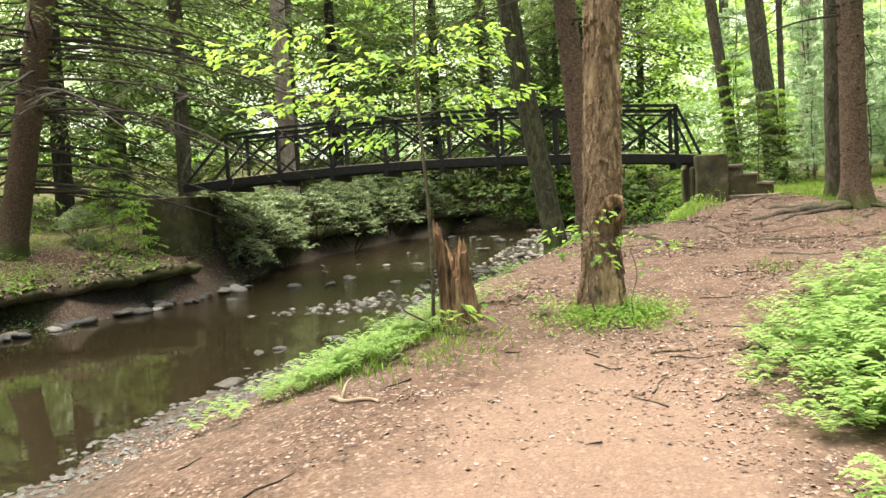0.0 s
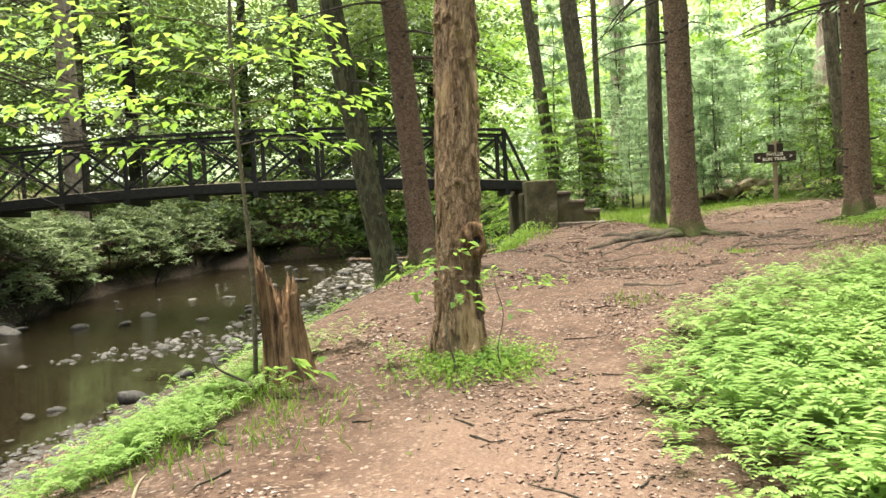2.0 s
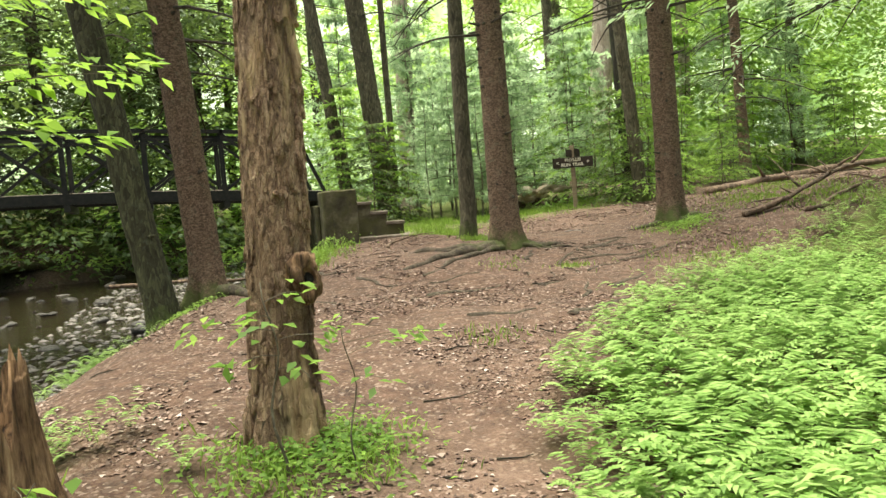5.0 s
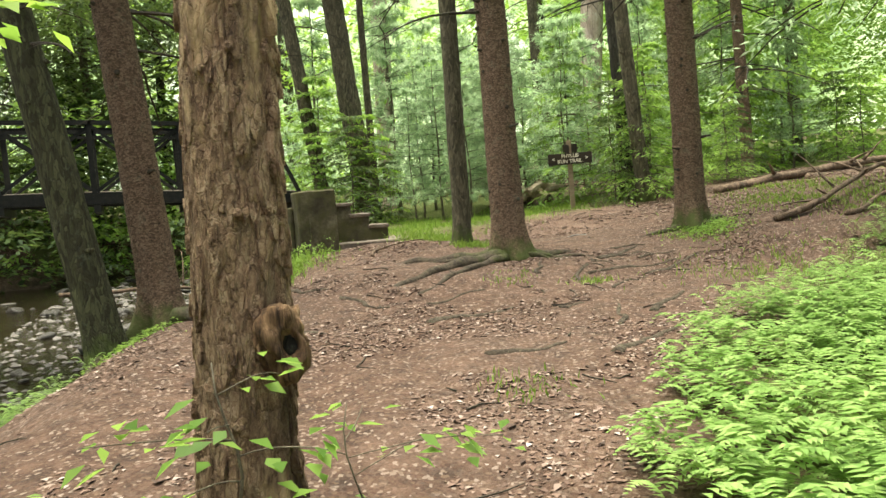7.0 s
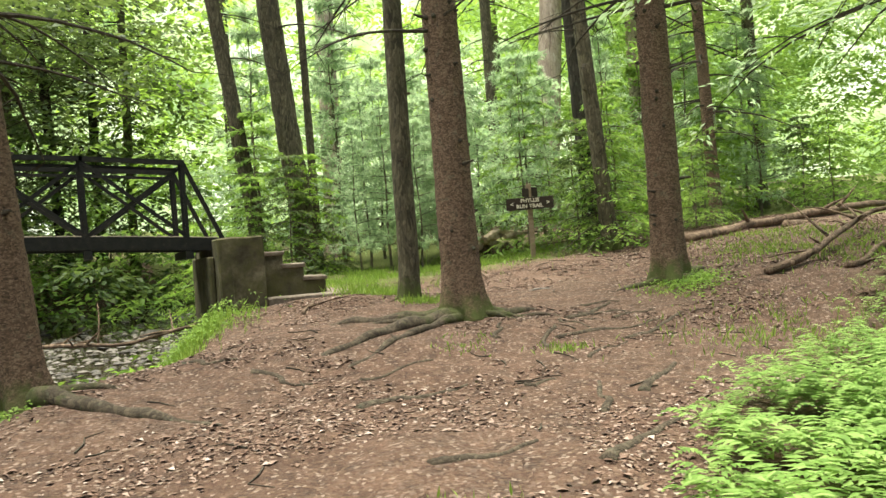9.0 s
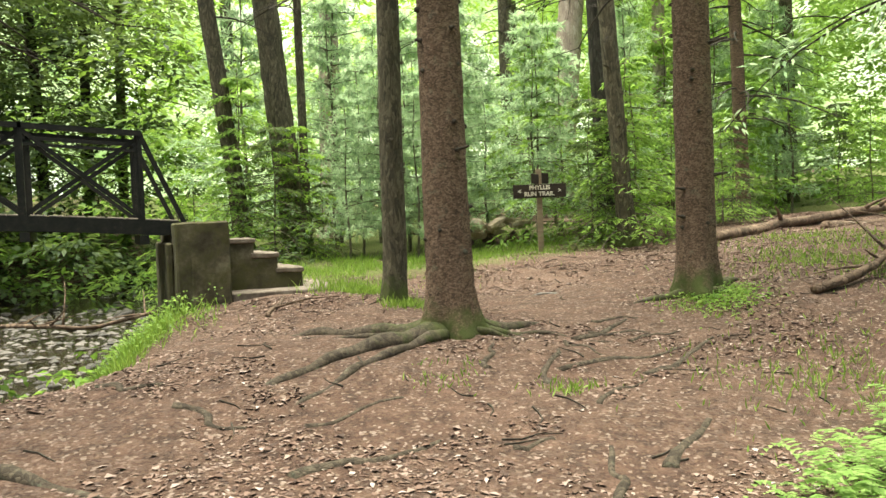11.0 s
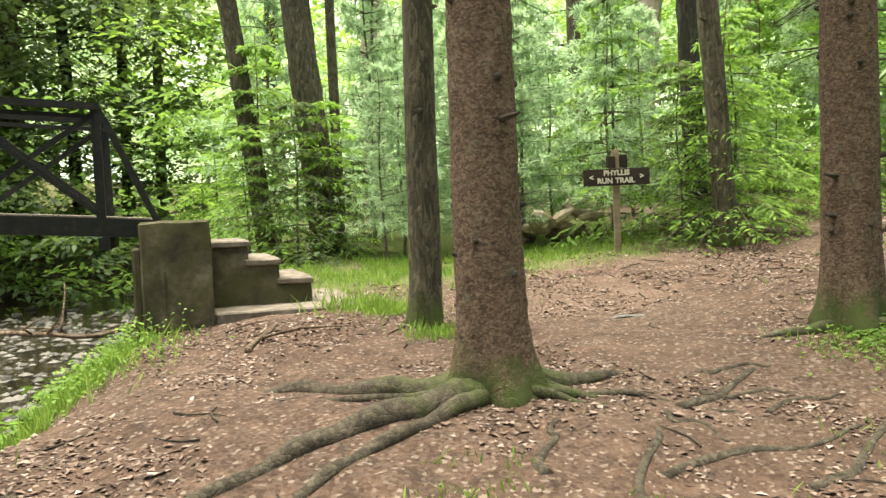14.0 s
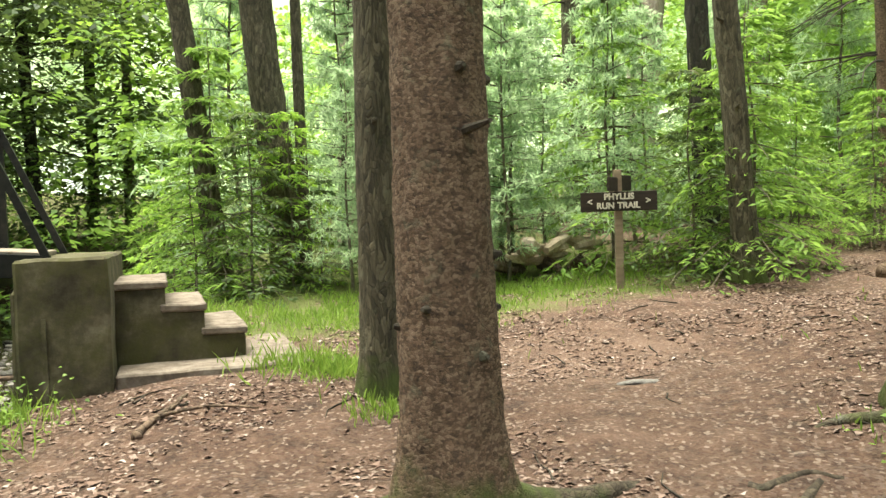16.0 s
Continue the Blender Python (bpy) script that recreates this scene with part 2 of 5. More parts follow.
STONE = stone_material("creek_stone", (0.025, 0.023, 0.02), (0.065, 0.058, 0.05), (0.16, 0.145, 0.13), 0, 0.4)
PALESTONE = stone_material("dry_stone", (0.12, 0.11, 0.095), (0.22, 0.2, 0.18), (0.36, 0.335, 0.3))


def concrete_material():
    k = Mat("weathered_concrete", 0.92)
    n = k.noise(4, 7, 0.7)
    streak = k.noise(6, 5, 0.6, k.mapped(1, 1, 0.15))
    c = k.ramp(n, (0.3, (0.03, 0.025, 0.015)), (0.5, (0.082, 0.071, 0.043)), (0.7, (0.19, 0.168, 0.112)))
    c = k.mix(k.ramp(streak, (0.5, (0, 0, 0)), (0.7, (0.55, 0.55, 0.55))), c, (0.04, 0.034, 0.022))
    c = k.mix(k.ramp(k.noise(2.5, 6, 0.75), (0.44, (0, 0, 0)), (0.62, (0.85, 0.85, 0.85))), c, (0.075, 0.073, 0.024))
    k.colour(c)
    k.bump(k.noise(40, 5, 0.7), 0.5, 0.012)
    return k.m


def tread_material():
    k = Mat("worn_step_top", 0.9)
    c = k.ramp(k.noise(9, 7, 0.7), (0.3, (0.075, 0.06, 0.046)), (0.5, (0.17, 0.137, 0.107)), (0.7, (0.28, 0.24, 0.2)))
    k.colour(c)
    k.bump(k.noise(45, 5, 0.7), 0.5, 0.01)
    return k.m


CONCRETE, TREAD = concrete_material(), tread_material()


def steel_material():
    k = Mat("old_bridge_steel", 0.6)
    n = k.noise(14, 5, 0.7)
    k.colour(k.ramp(n, (0.35, (0.006, 0.007, 0.006)), (0.6, (0.016, 0.016, 0.013)), (0.8, (0.05, 0.038, 0.027))))
    k.bsdf.inputs["Metallic"].default_value = 0.05
    k.bump(n, 0.2, 0.004)
    return k.m


def board_material(name, a, b, scale=18):
    k = Mat(name, 0.85)
    v = k.mapped(0.12, 1, 1)
    n = k.noise(scale, 6, 0.7, v)
    c = k.ramp(n, (0.3, a), (0.7, b))
    k.colour(k.mix(k.maths("MULTIPLY", k.random(), 0.4), c, a))
    k.bump(n, 0.4, 0.006)
    return k.m


STEEL = steel_material()
DECKWOOD = board_material("deck_plank_wood", (0.16, 0.125, 0.09), (0.36, 0.31, 0.25))
SIGNBROWN = board_material("sign_brown_wood", (0.02, 0.015, 0.011), (0.055, 0.04, 0.028))
POSTWOOD = board_material("sign_post_wood", (0.15, 0.11, 0.07), (0.3, 0.235, 0.16))
CREAM = Mat("letter_cream", 0.7).colour((0.62, 0.58, 0.47)).m
LOGWOOD = bark_material("rotting_log", (0.045, 0.03, 0.02), (0.14, 0.095, 0.065), (0.26, 0.185, 0.13), 12, 1.0)
PALEWOOD = bark_material("split_pale_wood", (0.3, 0.22, 0.15), (0.5, 0.4, 0.3), (0.68, 0.58, 0.47), 10, 1.0, 0, 0.4)

# ---- plan ----


def prof(v, *knots):
    return float(np.interp(v, [k[0] for k in knots], [k[1] for k in knots]))


def smooth(t):
    t = max(0.0, min(1.0, t))
    return t * t * (3 - 2 * t)


def shore_near(y):
    return prof(y, (-40, -14), (-10, -6.5), (0, -5.2), (5.4, -4.5), (8, -4.0), (10, -3.7), (13, -2.6), (15, -1.0), (17, 0.75), (20, 1.9), (24, 2.5), (28, 3.3), (32, 5.5), (36, 9), (60, 30))


def shore_far(y):
    return prof(y, (-40, -20), (-10, -12), (13, -10.4), (15, -9.5), (17, -8.5), (19, -8.3), (22, -8.0), (26, -6.3), (29, -4), (32, 0.5), (36, 5), (60, 26))


def water_z(y):
    return prof(y, (-100, -0.55), (12, -0.5), (16, -0.38), (19, -0.12), (26, 0.32), (40, 0.9), (100, 3))


def land(y):
    return prof(y, (-200, -1.5), (-6, -0.05), (0, 0), (3, 0.05), (6.3, 0.23), (8, 0.43), (10.6, 0.6), (13.7, 0.96), (16, 1.08), (17.5, 1.17), (19, 1.29), (23, 1.52), (30, 1.95), (60, 3.5), (400, 9))


def ground_z(x, y, fine=True):
    n, f, w = shore_near(y), shore_far(y), water_z(y)
    base = land(y)
    if x >= n:
        span = prof(y, (0, 3.4), (6, 3.4), (9, 3.1), (13, 3.1), (15, 3.0), (17, 1.7), (18.5, 1.4), (20, 1.6), (24, 2.0))
        z = w + (base - w) * smooth((x - n) / span * 0.97 + 0.03)
        z += 0.17 * prof(y, (12, 1), (14.5, 0.95), (18, 0.5), (24, 0.5)) * min(max(0, x - 6.5), 3.8) + 0.03 * min(max(0, x - 10.3), 6) + 0.03 * min(max(0, x - 16), 60)
    # a worn dip in the bank beside the abutment
        z += 0.09 * math.exp(-((x - 3.5) / 0.9) ** 2 - ((y - 16.7) / 0.8) ** 2)
        z -= 0.34 * math.exp(-((x - 0.9) / 1.0) ** 2 - ((y - 15.4) / 1.4) ** 2)
    elif x <= f:
        d = f - x
        high = 1.25 + 0.05 * max(0, y - 18)
        z = w + 0.85 * smooth(d / 0.4) + (high - w - 0.85) * smooth((d - 0.4) / 3.5) + 0.05 * min(max(0, d - 6), 60)
    else:
        d = min(x - f, n - x)
        z = w - 0.28 * smooth(d / 1.2)
    if fine:
        z += 0.10 * noise.noise((x * 0.45, y * 0.45, 3.0)) * (1 if f < x < 12 else 3)
        z += 0.035 * noise.noise((x * 2.1, y * 2.1, 7.0)) + 0.012 * noise.noise((x * 7, y * 7, 1.0))
        if x < f:
            z += 0.16 * noise.noise((x * 1.3, y * 1.3, 9.0)) * smooth((f - x) / 0.6)
    return z


def fern_edge(y):
    return prof(y, (-6, 1.0), (0, 0.95), (3.2, 0.82), (5.3, 0.9), (6.3, 1.08), (7.6, 1.5), (8.7, 2.42), (9.6, 3.2), (10.9, 5.7), (12.3, 8.4), (13.5, 14))


def fern_depth(x, y):
    """How far inside the fern bed a place lies."""
    return min(x - fern_edge(y), 9.6 - 0.2 * abs(y - 8)) + 0.16 * noise.noise((x * 1.7, y * 1.7, 8.0))


# ---- mesh tools ----


def mesh_of(name, verts, faces, mat, smooth_faces=False):
    me = bpy.data.meshes.new(name)
    me.from_pydata([tuple(v) for v in verts], [], [tuple(f) for f in faces])
    me.materials.append(mat)
    if smooth_faces:
        me.polygons.foreach_set("use_smooth", [True] * len(me.polygons))
    me.update()
    return me


class Geo:
    """Gathers vertices and faces."""

    def __init__(self):
        self.v, self.f = [], []

    def add(self, verts, faces):
        o = len(self.v)
        self.v.extend(verts)
        self.f.extend([tuple(i + o for i in f) for f in faces])

    def tube(self, pts, radii, segs=6, lump=0.0, seed=0.0, flat=1.0):
        o, n = len(self.v), len(pts)
        pts = [Vector(p) for p in pts]
        side = None
        for i, p in enumerate(pts):
            d = (pts[min(i + 1, n - 1)] - pts[max(i - 1, 0)]).normalized()
            if side is None:
                side = d.orthogonal().normalized()
            side = (side - d * side.dot(d)).normalized()
            up = d.cross(side)
            for j in range(segs):
                a = 2 * math.pi * j / segs
                r = radii[i]
                if lump:
                    r *= 1 + lump * noise.noise((math.cos(a) * 2 + seed, math.sin(a) * 2, i * 0.55 + seed))
                q = p + side * (math.cos(a) * r) + up * (math.sin(a) * r)
                if flat != 1.0:
                    q.z = p.z + (q.z - p.z) * flat
                self.v.append(q)
        for i in range(n - 1):
            for j in range(segs):
                k = (j + 1) % segs
                self.f.append((o + i * segs + j, o + i * segs + k, o + (i + 1) * segs + k, o + (i + 1) * segs + j))
        self.f.append(tuple(o + j for j in reversed(range(segs))))
        self.f.append(tuple(o + (n - 1) * segs + j for j in range(segs)))

    def box(self, x0, x1, y0, y1, z0, z1, m=None):
        c = [Vector((x, y, z)) for x in (x0, x1) for y in (y0, y1) for z in (z0, z1)]
        if m:
            c = [m @ p for p in c]
        self.add(c, [(0, 1, 3, 2), (4, 6, 7, 5), (0, 4, 5, 1), (2, 3, 7, 6), (0, 2, 6, 4), (1, 5, 7, 3)])

    def bar(self, a, b, w, h):
        """A square bar from a to b."""
        a, b = Vector(a), Vector(b)
        d = b - a
        m = Matrix.Translation(a) @ d.to_track_quat("X", "Z").to_matrix().to_4x4()
        self.box(0, d.length, -w / 2, w / 2, -h / 2, h / 2, m)

    def mesh(self, name, mat, smooth_faces=False):
        return mesh_of(name, self.v, self.f, mat, smooth_faces)


def bevelled(me, width, segs=2):
    bm = bmesh.new()
    bm.from_mesh(me)
    bmesh.ops.bevel(bm, geom=bm.edges[:], offset=width, segments=segs, affect="EDGES", profile=0.6)
    bm.to_mesh(me)
    bm.free()
    return me


def roughened(me, cut, amount, scale):
    """Cuts a mesh finer and roughens it, for worn stone and wood."""
    bm = bmesh.new()
    bm.from_mesh(me)
    bmesh.ops.subdivide_edges(bm, edges=bm.edges[:], cuts=cut, use_grid_fill=True)
    for v in bm.verts:
        v.co += Vector(noise.noise_vector(v.co * scale)) * amount
    bm.to_mesh(me)
    bm.free()
    return me


RNG = np.random.default_rng(7)


def leaves(name, centres, along, length, width, mat, droop=0.25, spin=0.5, rng=RNG, jitter=0.25):
    """One mesh of folded diamond leaves. along: the way each leaf points."""
    c = np.asarray(centres, float)
    n = len(c)
    d = np.asarray(along, float) + rng.normal(0, jitter, (n, 3))
    d[:, 2] -= droop * rng.random(n)
    d /= np.linalg.norm(d, axis=1)[:, None] + 1e-9
    up = np.tile((0.0, 0.0, 1.0), (n, 1)) + rng.normal(0, spin, (n, 3))
    s = np.cross(d, up)
    s /= np.linalg.norm(s, axis=1)[:, None] + 1e-9
    nn = np.cross(s, d)
    ln = (np.asarray(length) * rng.uniform(0.65, 1.2, n))[:, None]
    wd = (np.asarray(width) * rng.uniform(0.7, 1.2, n))[:, None]
    v = np.empty((n, 4, 3))
    v[:, 0] = c
    v[:, 1] = c + d * ln * 0.45 + s * wd * 0.5 + nn * wd * 0.15
    v[:, 2] = c + d * ln - nn * ln * 0.1
    v[:, 3] = c + d * ln * 0.45 - s * wd * 0.5 + nn * wd * 0.15
    return v.reshape(-1, 3)


def quad_mesh(name, verts, mat, per=4):
    n = len(verts) // per
    me = bpy.data.meshes.new(name)
    me.vertices.add(len(verts))
    me.vertices.foreach_set("co", np.asarray(verts, np.float32).ravel())
    me.loops.add(n * per)
    me.loops.foreach_set("vertex_index", np.arange(n * per, dtype=np.int32))
    me.polygons.add(n)
    me.polygons.foreach_set("loop_start", np.arange(0, n * per, per, dtype=np.int32))
    me.materials.append(mat)
    me.update(calc_edges=True)
    return me


def thing(name, at, parts, label="", category="", group="", kind="", turn=0.0, size=1.0):
    """An Empty at the base with its parts as children."""
    root = new(name)
    root.matrix_basis = Matrix.Translation(at) @ Matrix.Rotation(turn, 4, "Z") @ Matrix.Scale(size, 4)
    for part, me in parts:
        child = new(part, me)
        child.parent = root
        if part in ("branches", "branch_stubs", "limbs", "foliage", "leaves", "stems"):
            tagged(child, kind="stuff")
    return tagged(root, label, category, group, kind)


def single(name, me, at=(0, 0, 0), label="", category="", group="", kind=""):
    ob = new(name, me)
    ob.location = at
    return tagged(ob, label, category, group, kind)


def mossy_attr(me, height):
    a = me.attributes.new("mossy", "FLOAT", "POINT")
    a.data.foreach_set("value", [max(0.0, 1 - v.co.z / height) * 0.7 for v in me.vertices])


# ---- ground and water ----


def graded(lo, hi, step, far, grow=1.25):
    a = list(np.arange(lo, hi + step / 2, step))
    s, left, right = step, [lo], [hi]
    while right[-1] < far:
        s *= grow
        left.insert(0, left[0] - s)
        right.append(right[-1] + s)
    return left[:-1] + a + right[1:]


def build_ground():
    xs, ys = graded(-5, 9, 0.1, 300), graded(-1.5, 19.5, 0.1, 300)
    nx = len(xs)
    verts = [(x, y, ground_z(x, y)) for y in ys for x in xs]
    faces = [(j * nx + i, j * nx + i + 1, (j + 1) * nx + i + 1, (j + 1) * nx + i) for j in range(len(ys) - 1) for i in range(nx - 1)]
    me = mesh_of("ground", verts, faces, GROUND, True)
    green, wet, worn, litter = [], [], [], []
    for x, y, z in verts:
        n, f, w = shore_near(y), shore_far(y), water_z(y)
        h = z - w
        wet.append(max(0.0, min(1.0, 1.15 - h / 0.35)) if x > f - 0.3 else max(0.0, min(0.75, 0.9 - h * 0.9)))
        g = 0.6 * smooth((fern_depth(x, y) - 0.5) / 0.8)
        if y > 17.2 and x > 2.9:
            g = max(g, min(0.7, (y - 17.2) * 0.35) * smooth((14 - x) / 6))
        if n + 0.6 < x < n + 2.2:
            g = max(g, 0.3)
        if x > 7.3 and 12 < y < 17:
            g = max(g, 0.15)
        if x < f:
            g = max(g, 0.25 + 0.35 * (h < 0.8) + 0.25 * (h > 1.3))
        green.append(g)
        worn.append(smooth(1 - abs(x - prof(y, (0, -0.2), (5, 0.1), (8, 1.2), (12, 3.6), (16, 6), (19, 7))) / 1.8) * prof(y, (4.5, 1.5), (6.5, 0.6), (9, 0.25), (14, 0.3), (17, 0.5)) if y < 20 else 0.0)
        litter.append(1.0 if x < f else 0.5 + 0.5 * noise.noise((x * 0.7, y * 0.7, 2)))
    for name, vals in (("green", green), ("wet", wet), ("worn", worn), ("litter", litter)):
        me.attributes.new(name, "FLOAT", "POINT").data.foreach_set("value", vals)
    single("ground", me, label="reddish brown trodden earth with needles, leaf litter and moss", category="ground", kind="structure")


def build_water():
    ys = list(np.arange(-40, 60, 0.5))
    v, f, rif = [], [], []
    for y in ys:
        a, b = shore_far(y) - 0.8, shore_near(y) + 0.9
        for i in range(13):
            x = a + (b - a) * i / 12
            r = smooth((y - 12.5) / 3)
            v.append((x, y, water_z(y) + 0.015 * r * noise.noise((x * 2, y * 2, 0))))
            rif.append(r)
    for j in range(len(ys) - 1):
        for i in range(12):
            f.append((j * 13 + i, j * 13 + i + 1, (j + 1) * 13 + i + 1, (j + 1) * 13 + i))
    me = mesh_of("water", v, f, WATER, True)
    me.attributes.new("riffle", "FLOAT", "POINT").data.foreach_set("value", rif)
    ob = single("water", me, label="shallow brown creek water, still near, rippling past the stones", category="water", kind="structure")
    ob.visible_shadow = False


build_ground()
build_water()


def build_backdrop():
    """A glowing sheet, painted with bright hazy sky and leaves, far behind the wood."""
    k = Mat("glowing_haze_sheet", 1.0)
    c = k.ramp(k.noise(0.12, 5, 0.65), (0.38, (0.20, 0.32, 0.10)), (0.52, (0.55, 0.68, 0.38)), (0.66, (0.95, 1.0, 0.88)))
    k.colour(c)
    # The painted haze emits light itself: whitens the gaps and backlights the leaves.
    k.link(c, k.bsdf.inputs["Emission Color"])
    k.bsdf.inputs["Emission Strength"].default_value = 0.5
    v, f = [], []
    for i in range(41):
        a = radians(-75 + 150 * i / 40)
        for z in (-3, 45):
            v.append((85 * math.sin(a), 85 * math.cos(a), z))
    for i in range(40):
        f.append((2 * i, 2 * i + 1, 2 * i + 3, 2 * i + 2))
    single("backdrop", mesh_of("backdrop", v, f, k.m), label="glowing sheet painted with hazy light and pale leaves behind the wood", category="backdrop", kind="structure")


build_backdrop()

# ---- bridge, steps, sign ----


def chord_z(x):
    s = (2.4 - x) / 11.6
    return 2.10 + 0.95 * s * (1 - s) + 0.06 * s


def build_bridge():
    y0, y1, h = 17.55, 18.75, 1.06
    posts = [1.94 - 1.25 * k for k in range(9)]
    parts = []
    for y in (y0, y1):
        lo = Geo()
        xs = np.linspace(2.42, -9.2, 24)
        for a, b in zip(xs[:-1], xs[1:]):
            lo.bar((a, y, chord_z(a) - 0.04), (b, y, chord_z(b) - 0.04), 0.07, 0.17)
        parts.append(("bottom_chord", lo.mesh("bottom_chord", STEEL)))
        hi = Geo()
        for a, b in zip(posts[:-1], posts[1:]):
            hi.bar((a + 0.02, y, chord_z(a) + h), (b - 0.02, y, chord_z(b) + h), 0.075, 0.06)
        parts.append(("top_chord", hi.mesh("top_chord", STEEL)))
        inner = Geo()
        s = 0.05 if y == y0 else -0.05
        for a, b in zip(posts[:-1], posts[1:]):
            inner.bar((a, y + s, chord_z(a) + h - 0.09), (b, y + s, chord_z(b) + h - 0.09), 0.02, 0.04)
        parts.append(("hand_rail", inner.mesh("hand_rail", STEEL)))
        for x in posts:
            g = Geo()
            g.bar((x, y, chord_z(x) + 0.03), (x, y, chord_z(x) + h - 0.02), 0.055, 0.045)
            g.bar((x - 0.035, y, chord_z(x) + 0.03), (x - 0.035, y, chord_z(x) + h - 0.02), 0.012, 0.05)
            parts.append(("post", g.mesh("post", STEEL)))
        for a, b in zip(posts[:-1], posts[1:]):
            g = Geo()
            g.bar((a, y - 0.02, chord_z(a) + 0.05), (b, y - 0.02, chord_z(b) + h - 0.04), 0.02, 0.05)
            parts.append(("brace", g.mesh("brace", STEEL)))
            g = Geo()
            g.bar((a, y + 0.02, chord_z(a) + h - 0.04), (b, y + 0.02, chord_z(b) + 0.05), 0.02, 0.05)
            parts.append(("brace", g.mesh("brace", STEEL)))
        for top, foot in ((posts[0], 2.4), (posts[-1], -9.15)):
            g = Geo()
            g.bar((foot, y, chord_z(foot) + 0.03), (top, y, chord_z(top) + h), 0.06, 0.055)
            parts.append(("end_post", g.mesh("end_post", STEEL)))
    for x in posts:
        g = Geo()
        g.bar((x, y0 - 0.1, chord_z(x) - 0.19), (x, y1 + 0.1, chord_z(x) - 0.19), 0.1, 0.11)
        parts.append(("floor_beam", g.mesh("floor_beam", STEEL)))
    plank = Geo()
    plank.box(-0.095, 0.095, -0.53, 0.53, -0.02, 0.02)
    pm = bevelled(plank.mesh("deck_plank", DECKWOOD), 0.006, 1)
    b = thing("footbridge", (0, 0, 0), parts, "dark steel truss footbridge with crossed braces over the creek", "bridge")
    for x in np.arange(2.25, -9.1, -0.205):
        p = new("deck_plank", pm)
        slope = (chord_z(x + 0.1) - chord_z(x - 0.1)) / 0.2
        p.matrix_basis = pose(x, (y0 + y1) / 2, chord_z(x) + 0.045, 0, -math.degrees(math.atan(slope)), 0)
        p.parent = b


def block(name, x0, x1, y0, y1, z0, z1, mat, bev=0.02, cut=6, amount=0.012):
    g = Geo()
    g.box(x0, x1, y0, y1, z0, z1)
    return roughened(bevelled(g.mesh(name, mat), bev, 1), cut, amount, 5.0)


def build_abutments():
    g = Geo()
    wall = block("wall", 2.24, 2.85, 17.05, 19.2, 0.2, 2.13, CONCRETE)
    seat = block("bridge_seat", 2.16, 2.24, 17.4, 19.1, 0.0, 1.9, CONCRETE)
    g.bar((2.42, 17.035, 1.0), (2.42, 17.035, 1.72), 0.02, 0.03)
    thing("bridge_abutment", (0, 0, 0), [("wall", wall), ("seat", seat), ("groove", g.mesh("groove", CONCRETE))], "weathered mossy concrete abutment under the bridge end", "abutment", "bridge abutments")
    w1 = block("wall", -10.2, -9.05, 17.3, 19.2, -0.4, 1.95, CONCRETE)
    w2 = block("wing", -9.05, -8.9, 18.6, 19.3, -0.6, 1.9, CONCRETE)
    thing("bridge_abutment", (0, 0, 0), [("wall", w1), ("wing", w2)], "stained concrete abutment in the leafy far bank", "abutment", "bridge abutments")
    parts = []
    for i, (xa, xb, zt) in enumerate(STEPS):
        parts.append(("riser", block("riser", 2.84, xb - 0.02, STEP_Y, STEP_Y + 1.25, 0.9 - i * 0.01, zt - 0.06, CONCRETE, 0.01, 4)))
        parts.append(("tread", block("tread", xa - 0.02, xb, STEP_Y - 0.03, STEP_Y + 1.27, zt - 0.06, zt, TREAD, 0.012, 5)))
    thing("bridge_steps", (0, 0, 0), parts, "three worn concrete steps up to the footbridge", "steps")
    single("landing_slab", block("landing_slab", 2.86, 4.28, STEP_Y - 0.5, STEP_Y + 1.5, 0.95, SLAB_Z, TREAD, 0.015, 6, 0.015), label="worn concrete slab at the foot of the steps", category="slab")


STEP_Y, SLAB_Z = 17.6, 1.27
STEPS = ((3.5, 3.84, 1.52), (3.2, 3.53, 1.72), (2.85, 3.24, 1.91))
build_bridge()
build_abutments()


def letters(text, size, at, mat, parent, name="lettering"):
    cu = bpy.data.curves.new(name, "FONT")
    cu.body, cu.size, cu.align_x, cu.align_y, cu.extrude, cu.offset = text, size, "CENTER", "CENTER", 0.003, 0.0035
    tmp = bpy.data.objects.new(name, cu)
    me = bpy.data.meshes.new_from_object(tmp)
    bpy.data.objects.remove(tmp)
    me.materials.clear()
    me.materials.append(mat)
    ob = new(name, me)
    ob.matrix_basis = pose(*at, 90, 0, 0)
    ob.parent = parent


